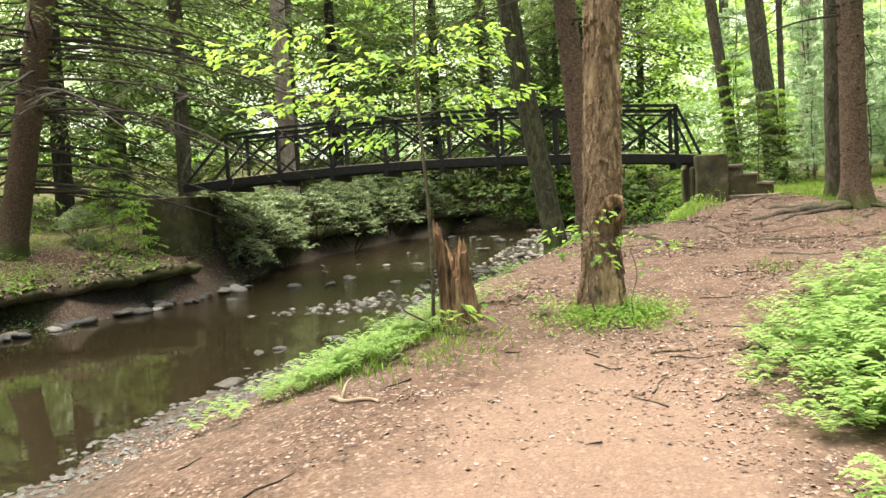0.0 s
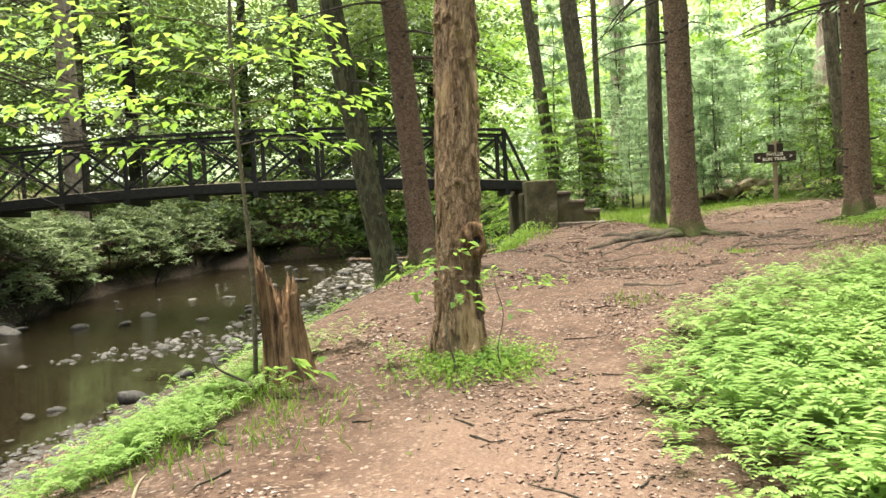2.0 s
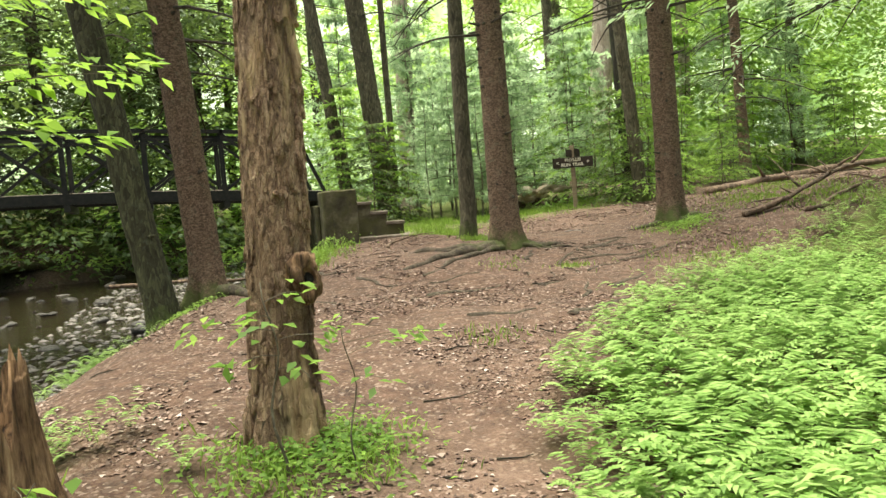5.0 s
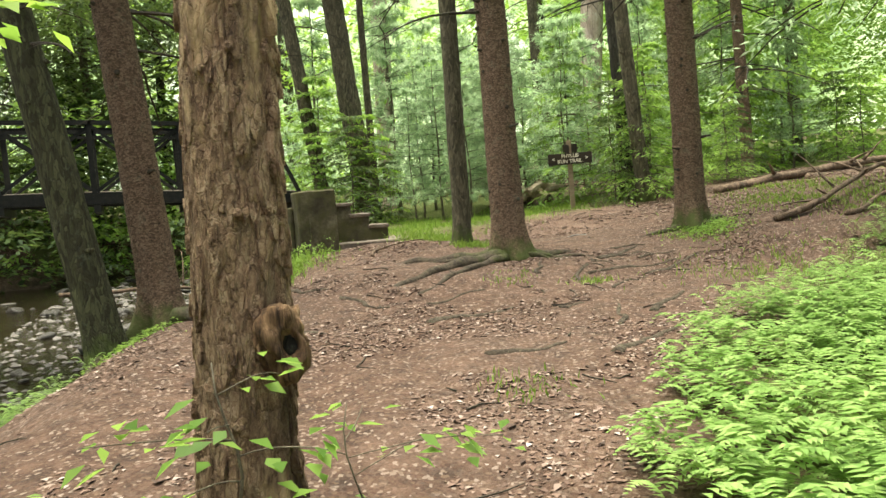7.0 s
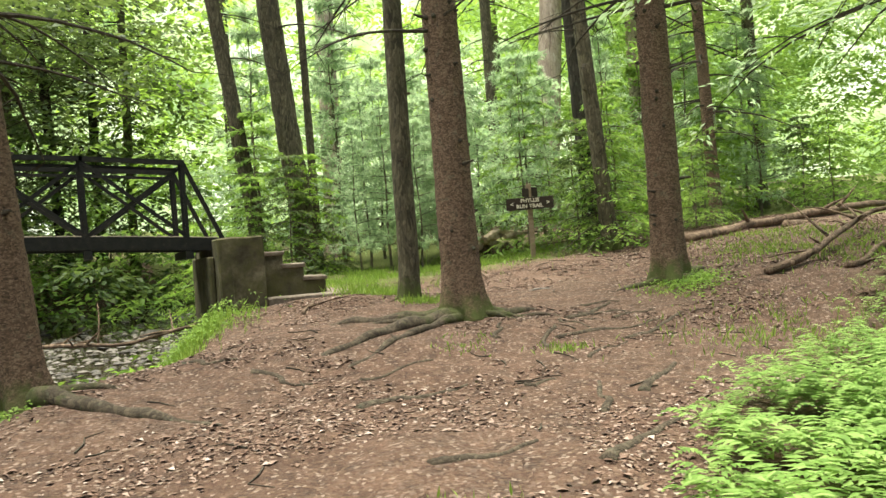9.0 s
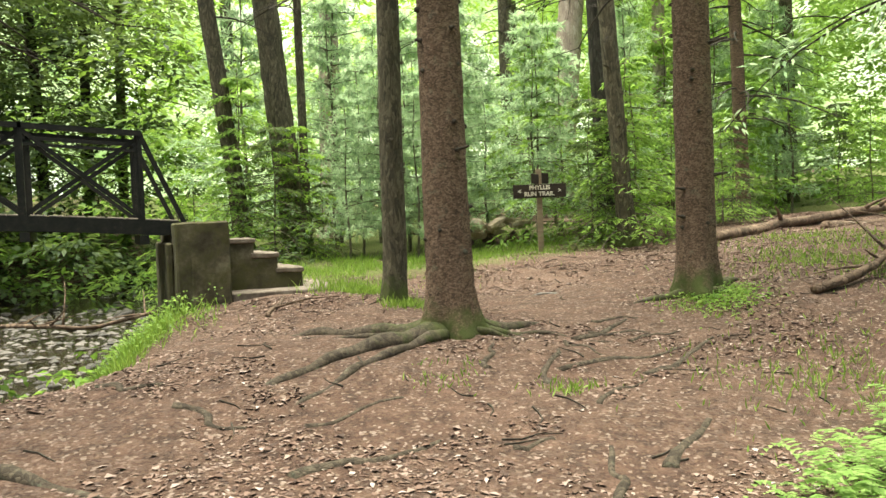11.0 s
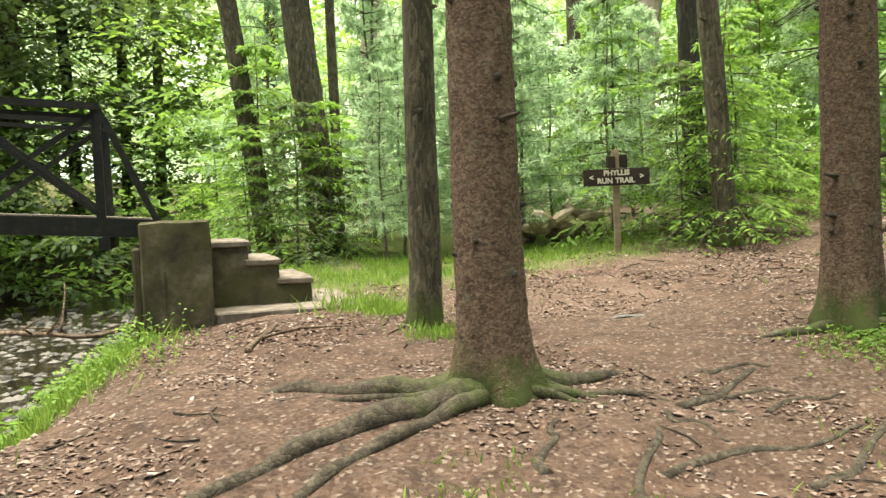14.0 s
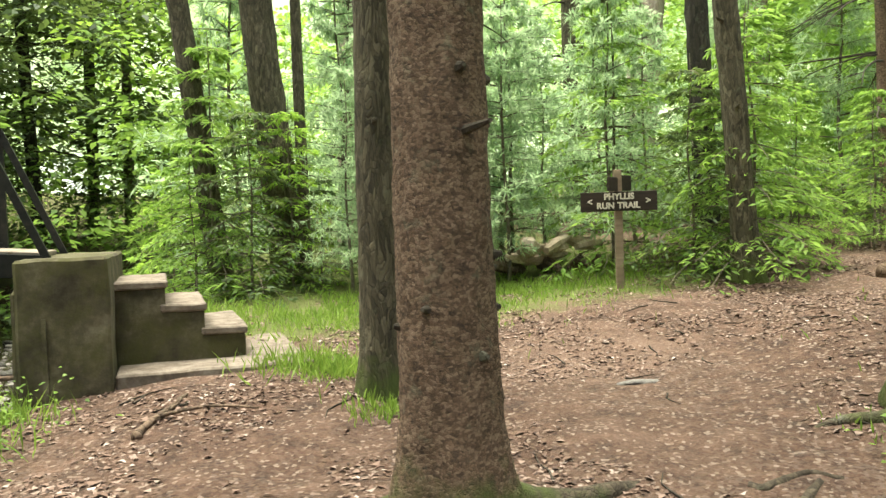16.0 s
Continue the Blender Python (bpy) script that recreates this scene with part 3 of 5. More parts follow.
def build_sign(x, y, turn):
    z = ground_z(x, y)
    post = Geo()
    post.box(-0.045, 0.045, -0.04, 0.04, -0.3, 1.38)
    board = Geo()
    board.box(-0.44, 0.44, -0.075, -0.042, 0.90, 1.125)
    arm = Geo()
    arm.box(-0.35, 0.02, -0.035, 0.0, 1.13, 1.29, pose(0, 0.04, 0, 0, 0, 62))
    arm2 = Geo()
    arm2.box(0.0, 0.28, -0.02, 0.02, 1.14, 1.32, pose(0.03, 0.03, 0, 0, 0, 55))
    s = thing("trail_sign", (x, y, z), [("post", bevelled(post.mesh("post", POSTWOOD), 0.006, 1)), ("board", bevelled(board.mesh("board", SIGNBROWN), 0.008, 2)), ("side_board", bevelled(arm.mesh("side_board", SIGNBROWN), 0.006, 1)), ("side_board", bevelled(arm2.mesh("side_board", SIGNBROWN), 0.006, 1))],
              "brown wooden trail sign with cream letters on a post", "sign", turn=radians(turn))
    letters("PHYLLIS", 0.098, (0, -0.08, 1.066), CREAM, s)
    letters("RUN", 0.098, (-0.155, -0.08, 0.962), CREAM, s)
    letters("TRAIL", 0.098, (0.11, -0.08, 0.962), CREAM, s)
    letters("<", 0.1, (-0.335, -0.08, 1.01), CREAM, s)
    letters(">", 0.1, (0.335, -0.08, 1.01), CREAM, s)


build_sign(8.25, 19.15, -22)

# ---- trees ----


def trunk_geo(h, r0, r1, lean=(0, 0), segs=20, rings=40, rough=0.06, flare=0.6, seed=0.0, bend=0.0, scale=1.0):
    """A trunk with a root flare, bark relief and slight bends."""
    verts, faces = [], []
    for i in range(rings + 1):
        s = (i / rings) ** 1.35
        z = -0.35 + (h + 0.35) * s
        u = max(0, z) / h
        cx = lean[0] * max(0, z) + bend * math.sin(u * 4 + seed) + 0.02 * noise.noise((z * 0.8, seed, 0))
        cy = lean[1] * max(0, z) + bend * math.cos(u * 3 + seed) - bend * math.cos(seed)
        r = r0 + (r1 - r0) * u
        fl = flare * math.exp(-max(0, z) / 0.22)
        for j in range(segs):
            a = 2 * math.pi * j / segs
            lobes = 0.6 + 0.4 * math.cos(5 * a + seed) + 0.35 * math.sin(3 * a + seed * 2)
            k = 1 + fl * lobes
            k += rough * noise.noise((math.cos(a) * 3.2 * scale + seed, math.sin(a) * 3.2 * scale, z * 3.4 * scale))
            k += rough * 0.8 * noise.noise((math.cos(a) * 8 * scale, math.sin(a) * 8 * scale + seed, z * 11 * scale))
            verts.append((cx + r * k * math.cos(a), cy + r * k * math.sin(a), z))
    for i in range(rings):
        for j in range(segs):
            k = (j + 1) % segs
            faces.append((i * segs + j, i * segs + k, (i + 1) * segs + k, (i + 1) * segs + j))
    return verts, faces


def branch(rng, start, way, length, droop, n=6):
    p, d, pts = Vector(start), Vector(way).normalized(), []
    for i in range(n + 1):
        pts.append(p.copy())
        d = (d + Vector((rng.normal(0, 0.07), rng.normal(0, 0.07), -droop / n + rng.normal(0, 0.05)))).normalized()
        p = p + d * (length / n)
    return pts


def dead_branches(rng, count, z0, z1, r, lean, length, twig=True, up=0.0):
    g = Geo()
    for i in range(count):
        z = rng.uniform(z0, z1)
        a = rng.uniform(0, 2 * math.pi)
        ln = length * rng.uniform(0.4, 1.1)
        st = (lean[0] * z + math.cos(a) * r * 0.7, lean[1] * z + math.sin(a) * r * 0.7, z)
        pts = branch(rng, st, (math.cos(a), math.sin(a), up), ln, 0.5)
        g.tube(pts, np.linspace(0.016, 0.004, len(pts)) * min(2.2, ln / 1.5 + 0.3), 5)
        if twig:
            for k in range(int(3 + ln * 2.5)):
                q = pts[int(rng.integers(2, len(pts)))]
                b = a + rng.choice((-1, 1)) * rng.uniform(0.5, 1.2)
                tp = branch(rng, q, (math.cos(b), math.sin(b), -0.1), ln * rng.uniform(0.15, 0.4), 0.4, 3)
                g.tube(tp, np.linspace(0.006, 0.002, len(tp)), 3)
    return g


def stubs(rng, count, z0, z1, r, lean):
    g = Geo()
    for i in range(count):
        z, a = rng.uniform(z0, z1), rng.uniform(0, 2 * math.pi)
        c = Vector((lean[0] * z, lean[1] * z, z))
        d = Vector((math.cos(a), math.sin(a), 0.1))
        ln = rng.uniform(0.015, 0.05) if rng.random() < 0.8 else rng.uniform(0.08, 0.2)
        g.tube([c + d * r * 0.8, c + d * (r + 0.012), c + d * (r + ln)], [0.035, 0.022, 0.010], 7, 0.3, i)
    return g


def conifer_spray(rng, pts, spread, n, mat_len, width):
    """Needle twigs to both sides of a branch."""
    cs, ds = [], []
    for k in range(n):
        t = rng.uniform(0.15, 1.0) * (len(pts) - 1)
        i = min(int(t), len(pts) - 2)
        p = pts[i].lerp(pts[i + 1], t - i)
        d = (pts[i + 1] - pts[i]).normalized()
        s = d.cross(Vector((0, 0, 1))).normalized() * rng.choice((-1, 1))
        reach = spread * (1.15 - t / (len(pts) - 1)) * rng.random()
        w = (s + d * 0.6).normalized()
        cs.append(p + w * reach + Vector((0, 0, -0.15 * reach + rng.normal(0, 0.015))))
        ds.append(w)
    return cs, ds


def roots(rng, spec, x, y, z0):
    """Roots that snake over the ground from a trunk at (x, y)."""
    out = []
    for ang, ln, r, wig in spec:
        g, pts, rad = Geo(), [], []
        a = radians(ang)
        px, py = 0.08 * math.cos(a), 0.08 * math.sin(a)
        n = max(8, int(ln / 0.11))
        for i in range(n + 1):
            u = i / n
            gz = ground_z(x + px, y + py) - z0
            hump = 0.1 * r + 0.015 * math.sin(i * 1.3 + ang) - r * 1.1 * u ** 3
            pts.append((px, py, gz + hump + 0.07 * math.exp(-u * ln / 0.22)))
            rad.append(r * (1 - 0.62 * u) * (1 + 0.6 * math.exp(-u * ln / 0.25)))
            a += wig * rng.normal(0, 0.16) + wig * 0.05 * math.sin(i * 0.7)
            px += math.cos(a) * ln / n
            py += math.sin(a) * ln / n
        g.tube(pts, rad, 10, 0.28, ang)
        me = g.mesh("root", ROOTBARK, True)
        me.attributes.new("mossy", "FLOAT", "POINT").data.foreach_set("value", [0.6 - 0.5 * min(1, math.hypot(v.co.x, v.co.y) / 1.9) for v in me.vertices])
        out.append(("root", me))
    return out


def tree(name, x, y, h, r0, r1, lean, mat, label, seed, segs=24, rings=60, rough=0.06, flare=0.6, dead=0, dead_z=(3, 8), dead_len=1.5,
         knots=0, crown=None, root_spec=(), bend=0.0, group="trunks in the wood", sink=0.0, scale=1.0):
    rng = np.random.default_rng(seed)
    z = ground_z(x, y) - sink
    v, f = trunk_geo(h, r0, r1, lean, segs, rings, rough, flare, seed * 1.7, bend, scale)
    me = mesh_of("trunk", v, f, mat, True)
    mossy_attr(me, 0.7)
    parts = [("trunk", me)]
    if dead:
        parts.append(("branches", dead_branches(rng, dead, *dead_z, (r0 + r1) / 2, lean, dead_len).mesh("branches", TWIG)))
    if knots:
        parts.append(("branch_stubs", stubs(rng, knots, 0.5, 5.5, r0 * 0.93, lean).mesh("branch_stubs", TWIG if mat == SPRUCE else mat)))
    parts += roots(rng, root_spec, x, y, z)
    if crown:
        kind, z0, z1, reach, count = crown
        limbs, cs, ds = Geo(), [], []
        for i in range(count):
            zz = rng.uniform(z0, z1)
            a = rng.uniform(0, 2 * math.pi)
            k = reach * (1.05 - 0.75 * (zz - z0) / max(0.1, z1 - z0)) * rng.uniform(0.6, 1.1)
            pts = branch(rng, (lean[0] * zz, lean[1] * zz, zz), (math.cos(a), math.sin(a), 0.15), k, 0.55)
            limbs.tube(pts, np.linspace(0.025, 0.006, len(pts)), 4)
            c, d = conifer_spray(rng, pts, k * 0.4, 70, 0, 0)
            cs += c
            ds += d
        parts.append(("limbs", limbs.mesh("limbs", TWIG)))
        parts.append(("foliage", quad_mesh("foliage", leaves("f", [tuple(c) for c in cs], [tuple(d) for d in ds], 0.17, 0.045, kind, 0.3, 0.3, rng), kind)))
    return thing(name, (x, y, z), parts, label, "tree", group)


# trees along the path
tree("dead_pine", 0.13, 7.78, 9, 0.17, 0.125, (0.045, 0.02), DEAD, "dead pine trunk with peeling tan bark and a burl", 3, 64, 380, 0.075, 0.45, knots=26, group="trees by the path", scale=1.5)
tree("spruce", 4.34, 14.08, 13, 0.208, 0.13, (-0.012, 0.0), SPRUCE, "tall spruce with scaly reddish bark and spreading mossy roots", 5, 48, 220, 0.06, 0.8, 34, (2.9, 8), 2.1, 70,
     (NEEDLES, 7, 13, 2.6, 40), ((164, 1.9, 0.085, 0.45), (200, 2.7, 0.088, 0.4), (217, 2.5, 0.055, 0.35), (287, 0.7, 0.035, 1.0), (330, 0.8, 0.04, 1.0), (18, 1.25, 0.08, 0.8), (345, 1.5, 0.03, 0.9), (60, 0.7, 0.05, 1), (175, 1.5, 0.04, 0.8)), group="trees by the path", scale=1.4)
tree("spruce", 7.3, 14.25, 13, 0.208, 0.12, (0.006, 0.0), SPRUCE, "tall spruce with scaly brown bark and a mossy foot", 6, 40, 160, 0.05, 0.6, 30, (2.9, 8), 2.1, 45,
     (NEEDLES, 7, 13, 2.6, 36), ((190, 0.8, 0.05, 1), (330, 0.9, 0.06, 1), (255, 0.7, 0.04, 1)), group="trees by the path", scale=1.4)
tree("tree", 4.6, 16.25, 13, 0.14, 0.10, (0.008, 0.0), GREYBARK, "slim dark grey tree with fine bark and a mossy foot", 7, 32, 140, 0.05, 0.3, 6, (3.5, 8), 1.2, 6, (MIDLEAF, 7, 12, 2.4, 26), group="trees by the path", bend=0.03)
tree("tree", -0.47, 13.2, 12, 0.185, 0.13, (-0.15, 0.02), MOSSBARK, "leaning dark tree with mossy bark on the creek bank", 8, 32, 140, 0.05, 0.35, 10, (3, 7), 1.3, 4, (MIDLEAF, 7, 12, 2.5, 26), ((250, 0.8, 0.05, 1),), group="trees by the path")
tree("spruce", 0.08, 13.35, 12, 0.195, 0.13, (-0.065, 0.0), SPRUCE, "spruce with brown scaly bark on the creek bank", 9, 36, 140, 0.05, 0.85, 30, (2.6, 7), 2.0, 22, (NEEDLES, 6, 12, 2.4, 30), ((300, 2.4, 0.08, 0.6), (340, 0.8, 0.05, 1)), group="trees by the path")
# trees beyond the steps and the sign
tree("tree", 4.95, 22.6, 14, 0.25, 0.18, (-0.085, 0.0), GREYBARK, "stout old tree with a dark forked trunk", 10, 28, 90, 0.1, 0.4, 6, (4, 9), 1.8, 0, (MIDLEAF, 8, 13, 3.2, 8))
tree("tree", 5.2, 22.75, 10, 0.09, 0.06, (0.0, 0.0), GREYBARK, "slim stem against a stouter trunk", 11, 16, 50, 0.06, 0.3)
tree("tree", 4.0, 22.6, 13, 0.16, 0.12, (-0.11, 0.0), GREYBARK, "leaning grey tree with a knotty trunk", 12, 22, 80, 0.09, 0.3, 5, (4, 9), 1.5, 0, (MIDLEAF, 8, 12, 2.8, 8))
tree("snag", 6.85, 27.0, 14, 0.27, 0.2, (0.03, 0), PALEBARK, "pale bare snag of a dead tree", 13, 24, 80, 0.12, 0.3)
tree("tree", 9.53, 18.5, 12, 0.15, 0.1, (-0.07, 0.0), GREYBARK, "thin dead tree with flaking brown bark", 14, 24, 90, 0.1, 0.5, 6, (3, 8), 1.1, 6)
tree("tree", 10.6, 20.6, 12, 0.17, 0.12, (-0.03, 0.0), DARKBARK, "dark wet tree trunk among hemlock boughs", 15, 24, 80, 0.1, 0.4, 6, (3, 8), 1.1)
tree("tree", 13.4, 27, 15, 0.4, 0.26, (0.12, 0.0), PALEBARK, "thick grey trunk of a large old tree", 16, 28, 80, 0.06, 0.5, 0, (4, 9), 2, 0, (BRIGHT, 8, 14, 4, 10))
tree("spruce", 14.25, 20.8, 12, 0.15, 0.1, (-0.02, 0.0), SPRUCE, "thin spruce with bare dead branches", 17, 20, 70, 0.05, 0.4, 40, (1.8, 7), 2.0, 0, (NEEDLES, 6, 12, 2.2, 24))
# trees on the far bank
tree("hemlock", -12.0, 15.2, 13, 0.3, 0.2, (0.24, 0.0), SPRUCE, "leaning hemlock with long dead boughs over the creek", 18, 24, 80, 0.06, 0.4, 80, (1.2, 7), 6.0, 0, (NEEDLES, 2.6, 12, 5.5, 60))
for i, (x, y, r, ln, m) in enumerate(((-9.0, 24, 0.28, -0.01, PALEBARK), (-10.0, 27, 0.22, 0.02, GREYBARK), (-8.5, 27.5, 0.2, 0.0, DARKBARK), (-11.5, 22, 0.22, 0.02, GREYBARK), (-14, 20, 0.25, 0, DARKBARK), (-3.5, 31, 0.24, -0.02, GREYBARK),
                                      (-1.6, 35, 0.2, 0.02, DARKBARK), (0.2, 34.5, 0.17, -0.03, DARKBARK), (1.4, 37, 0.17, 0.01, DARKBARK), (-1.0, 33.2, 0.15, 0.0, GREYBARK), (2.4, 36, 0.16, 0.02, GREYBARK), (-6, 33, 0.2, 0.02, DARKBARK),
                                      (13, 29, 0.2, 0, GREYBARK), (17, 27, 0.22, 0.02, PALEBARK), (19, 24, 0.2, 0, GREYBARK), (16, 34, 0.25, 0, GREYBARK), (6, 36, 0.25, 0, GREYBARK), (-16, 26, 0.3, 0, GREYBARK), (-18, 18, 0.3, 0, DARKBARK))):
    tree("tree", x, y, 14, r, r * 0.65, (ln, 0), m, "straight forest tree with a bare lower trunk", 30 + i, 14, 30, 0.08, 0.4, 26 if x < 4 else 10, (1.6, 9), 2.6, 0, (NEEDLES if x < 4 else MIDLEAF, 2.8 if x < 4 else 7, 9 if x < 4 else 13, 3.4, 26 if x < 4 else 8))


def bark_plates():
    """Loose plates of bark on the dead pine, longer than wide, ragged along one side."""
    rng = np.random.default_rng(88)
    pine = bpy.data.objects["dead_pine"]
    g = Geo()
    for i in range(520):
        z = rng.uniform(0.05, 4.6)
        a = rng.uniform(0, 6.28) if i < 380 else rng.normal(-0.35, 0.16)
        r = 0.17 - 0.045 * z / 9
        r *= 1 + 0.4 * math.exp(-z / 0.22)
        c = Vector((0.045 * z + r * math.cos(a), 0.02 * z + r * math.sin(a), z))
        out, side = Vector((math.cos(a), math.sin(a), 0)), Vector((-math.sin(a), math.cos(a), 0))
        ln, w = rng.uniform(0.03, 0.13), rng.uniform(0.012, 0.034)
        lift = rng.uniform(0.006, 0.018) if i < 380 else rng.uniform(0.012, 0.035)
        ring = []
        for u, k in ((-1, 0.35), (-0.55, 0.9), (0.1, 1.0), (0.7, 0.75), (1, 0.3)):
            ring.append((u * ln, w * k * rng.uniform(0.7, 1.2)))
        edge = [(zz, ww) for zz, ww in ring] + [(zz, -ww * rng.uniform(0.7, 1.2)) for zz, ww in reversed(ring)]
        top = [c + side * ww * 0.85 + Vector((0, 0, zz)) + out * (lift * (1.3 if zz < 0 else 0.8)) for zz, ww in edge]
        low = [c + side * ww * 1.1 + Vector((0, 0, zz * 1.05)) - out * 0.02 for zz, ww in edge]
        m = len(edge)
        g.add(low + top, [tuple(range(m, 2 * m))] + [(j, (j + 1) % m, m + (j + 1) % m, m + j) for j in range(m)])
    ob = new("bark_plates", g.mesh("bark_plates", DEAD))
    ob.parent = pine
    tagged(ob, kind="stuff")


bark_plates()


def bank_lip():
    """The overhanging sod edge of the far bank, with roots hanging from it."""
    v, f, attr = [], [], []
    rows = [y for y in np.arange(7.0, 30.0, 0.16)]
    for y in rows:
        e, w = shore_far(y), water_z(y)
        n1, n2 = noise.noise((y * 0.9, 1.0, 4.0)), noise.noise((y * 3.1, 7.0, 2.0))
        x1 = e + 0.12 + 0.28 * n1 + 0.12 * n2
        top = w + 0.78 + 0.16 * n1 + 0.08 * n2
        prof_pts = ((e - 1.5, ground_z(e - 1.5, y) - 0.06), (e - 0.75, max(ground_z(e - 0.75, y) + 0.03, top)), (x1 - 0.18, top + 0.02), (x1, top - 0.05), (x1 + 0.03, top - 0.15), (x1 - 0.1, top - 0.24), (e - 0.6, top - 0.32))
        for px, pz in prof_pts:
            v.append((px, y + 0.05 * noise.noise((px * 5, y * 5, 0)), pz + 0.09 * noise.noise((px * 3, y * 3, 3)) + 0.05 * noise.noise((px * 8, y * 8, 5))))
            attr.append(0.55 + 0.45 * n1)
    for j in range(len(rows) - 1):
        if 16.7 < rows[j] < 19.0:
            continue
        for i in range(6):
            f.append((j * 7 + i, j * 7 + i + 1, (j + 1) * 7 + i + 1, (j + 1) * 7 + i))
    me = mesh_of("bank_sod", v, f, GROUND, True)
    me.attributes.new("green", "FLOAT", "POINT").data.foreach_set("value", attr)
    me.attributes.new("litter", "FLOAT", "POINT").data.foreach_set("value", [1.0] * len(v))
    me.attributes.new("wet", "FLOAT", "POINT").data.foreach_set("value", [0.45] * len(v))
    single("bank_edge", me, label="overhanging mossy sod along the far bank", category="ground", kind="structure")
    rng, g = np.random.default_rng(19), Geo()
    cs, ds, tuft, up = [], [], [], []
    for i in range(9000):
        j, u = int(rng.integers(0, len(rows) - 1)), rng.random()
        if 16.6 < rows[j] < 19.1:
            continue
        k = int(rng.integers(0, 3))
        p, q, o = Vector(v[j * 7 + k]), Vector(v[j * 7 + k + 1]), Vector(v[(j + 1) * 7 + k])
        c = p + (q - p) * u + (o - p) * rng.random() + Vector((0, 0, 0.012))
        a = rng.uniform(0, 6.28)
        if i % 3:
            cs.append(tuple(c))
            ds.append((math.cos(a), math.sin(a), 0.25 * rng.normal()))
        elif noise.noise((c.x, c.y * 1.2, 6)) > 0.0:
            tuft.append(tuple(c))
            up.append((0.7 * math.cos(a), 0.7 * math.sin(a), 0.5))
    single("leaf_litter", quad_mesh("leaf_litter", leaves("g", cs, ds, 0.11, 0.07, LITTER, 0.0, 0.4, rng), LITTER), label="dry brown leaves on the far bank", category="fallen leaves", kind="stuff")
    single("bank_moss", quad_mesh("bank_moss", leaves("g", tuft, up, 0.16, 0.06, GRASS, 0.5, 0.5, rng), MIDLEAF), label="weeds and moss along the far bank", category="ground cover", kind="stuff")
    for i in range(120):
        y = rng.uniform(9, 28)
        if 16.6 < y < 19.1:
            continue
        e, w = shore_far(y), water_z(y)
        pts = branch(rng, (e - 0.3, y, w + 0.62), (1.0, rng.normal(0, 0.6), -0.3), rng.uniform(0.4, 0.9), 1.8, 5)
        g.tube(pts, np.linspace(0.016, 0.004, 6) * rng.uniform(0.6, 1.4), 5)
    single("hanging_roots", g.mesh("hanging_roots", TWIG), label="thin bare roots hanging from the far bank", category="roots", kind="stuff")


bank_lip()


def stump(x, y):
    segs, rings = 44, 40
    z = ground_z(x, y)
    v, f = [], []
    for i in range(rings + 1):
        for j in range(segs):
            a = 2 * math.pi * j / segs
            top = 0.78 + 0.13 * math.cos(a - 2.9) + 0.22 * abs(noise.noise((math.cos(a) * 4, math.sin(a) * 4, 2))) + 0.13 * noise.noise((a * 5, 0, 0))
            top -= 0.4 * math.exp(-((a - 5.0) / 0.3) ** 2) + 0.2 * math.exp(-((a - 1.8) / 0.5) ** 2)
            t = i / rings
            zz = -0.25 + (top + 0.25) * t
            r = 0.165 * (1 + 0.45 * math.exp(-max(0, zz) / 0.13) * (0.6 + 0.4 * math.cos(4 * a)))
            r *= 1 - 0.12 * t + 0.2 * noise.noise((math.cos(a) * 5, math.sin(a) * 5, zz * 1.5)) + 0.06 * noise.noise((math.cos(a) * 14, math.sin(a) * 14, zz * 4))
            v.append((r * math.cos(a) - 0.08 * max(0, zz), r * math.sin(a), zz))
    for i in range(rings):
        for j in range(segs):
            k = (j + 1) % segs
            f.append((i * segs + j, i * segs + k, (i + 1) * segs + k, (i + 1) * segs + j))
    o = len(v)
    for j in range(segs):
        p = Vector(v[rings * segs + j])
        v.append((p.x * 0.55 - 0.02, p.y * 0.55, p.z - 0.3))
    for j in range(segs):
        k = (j + 1) % segs
        f.append((rings * segs + j, rings * segs + k, o + k, o + j))
    f.append(tuple(range(o, o + segs)))
    single("tree_stump", mesh_of("tree_stump", v, f, ROTTEN, True), (x, y, z), "jagged rotten brown stump on the creek bank", "stump")


stump(-1.18, 7.45)
# ---- PLANTS ----


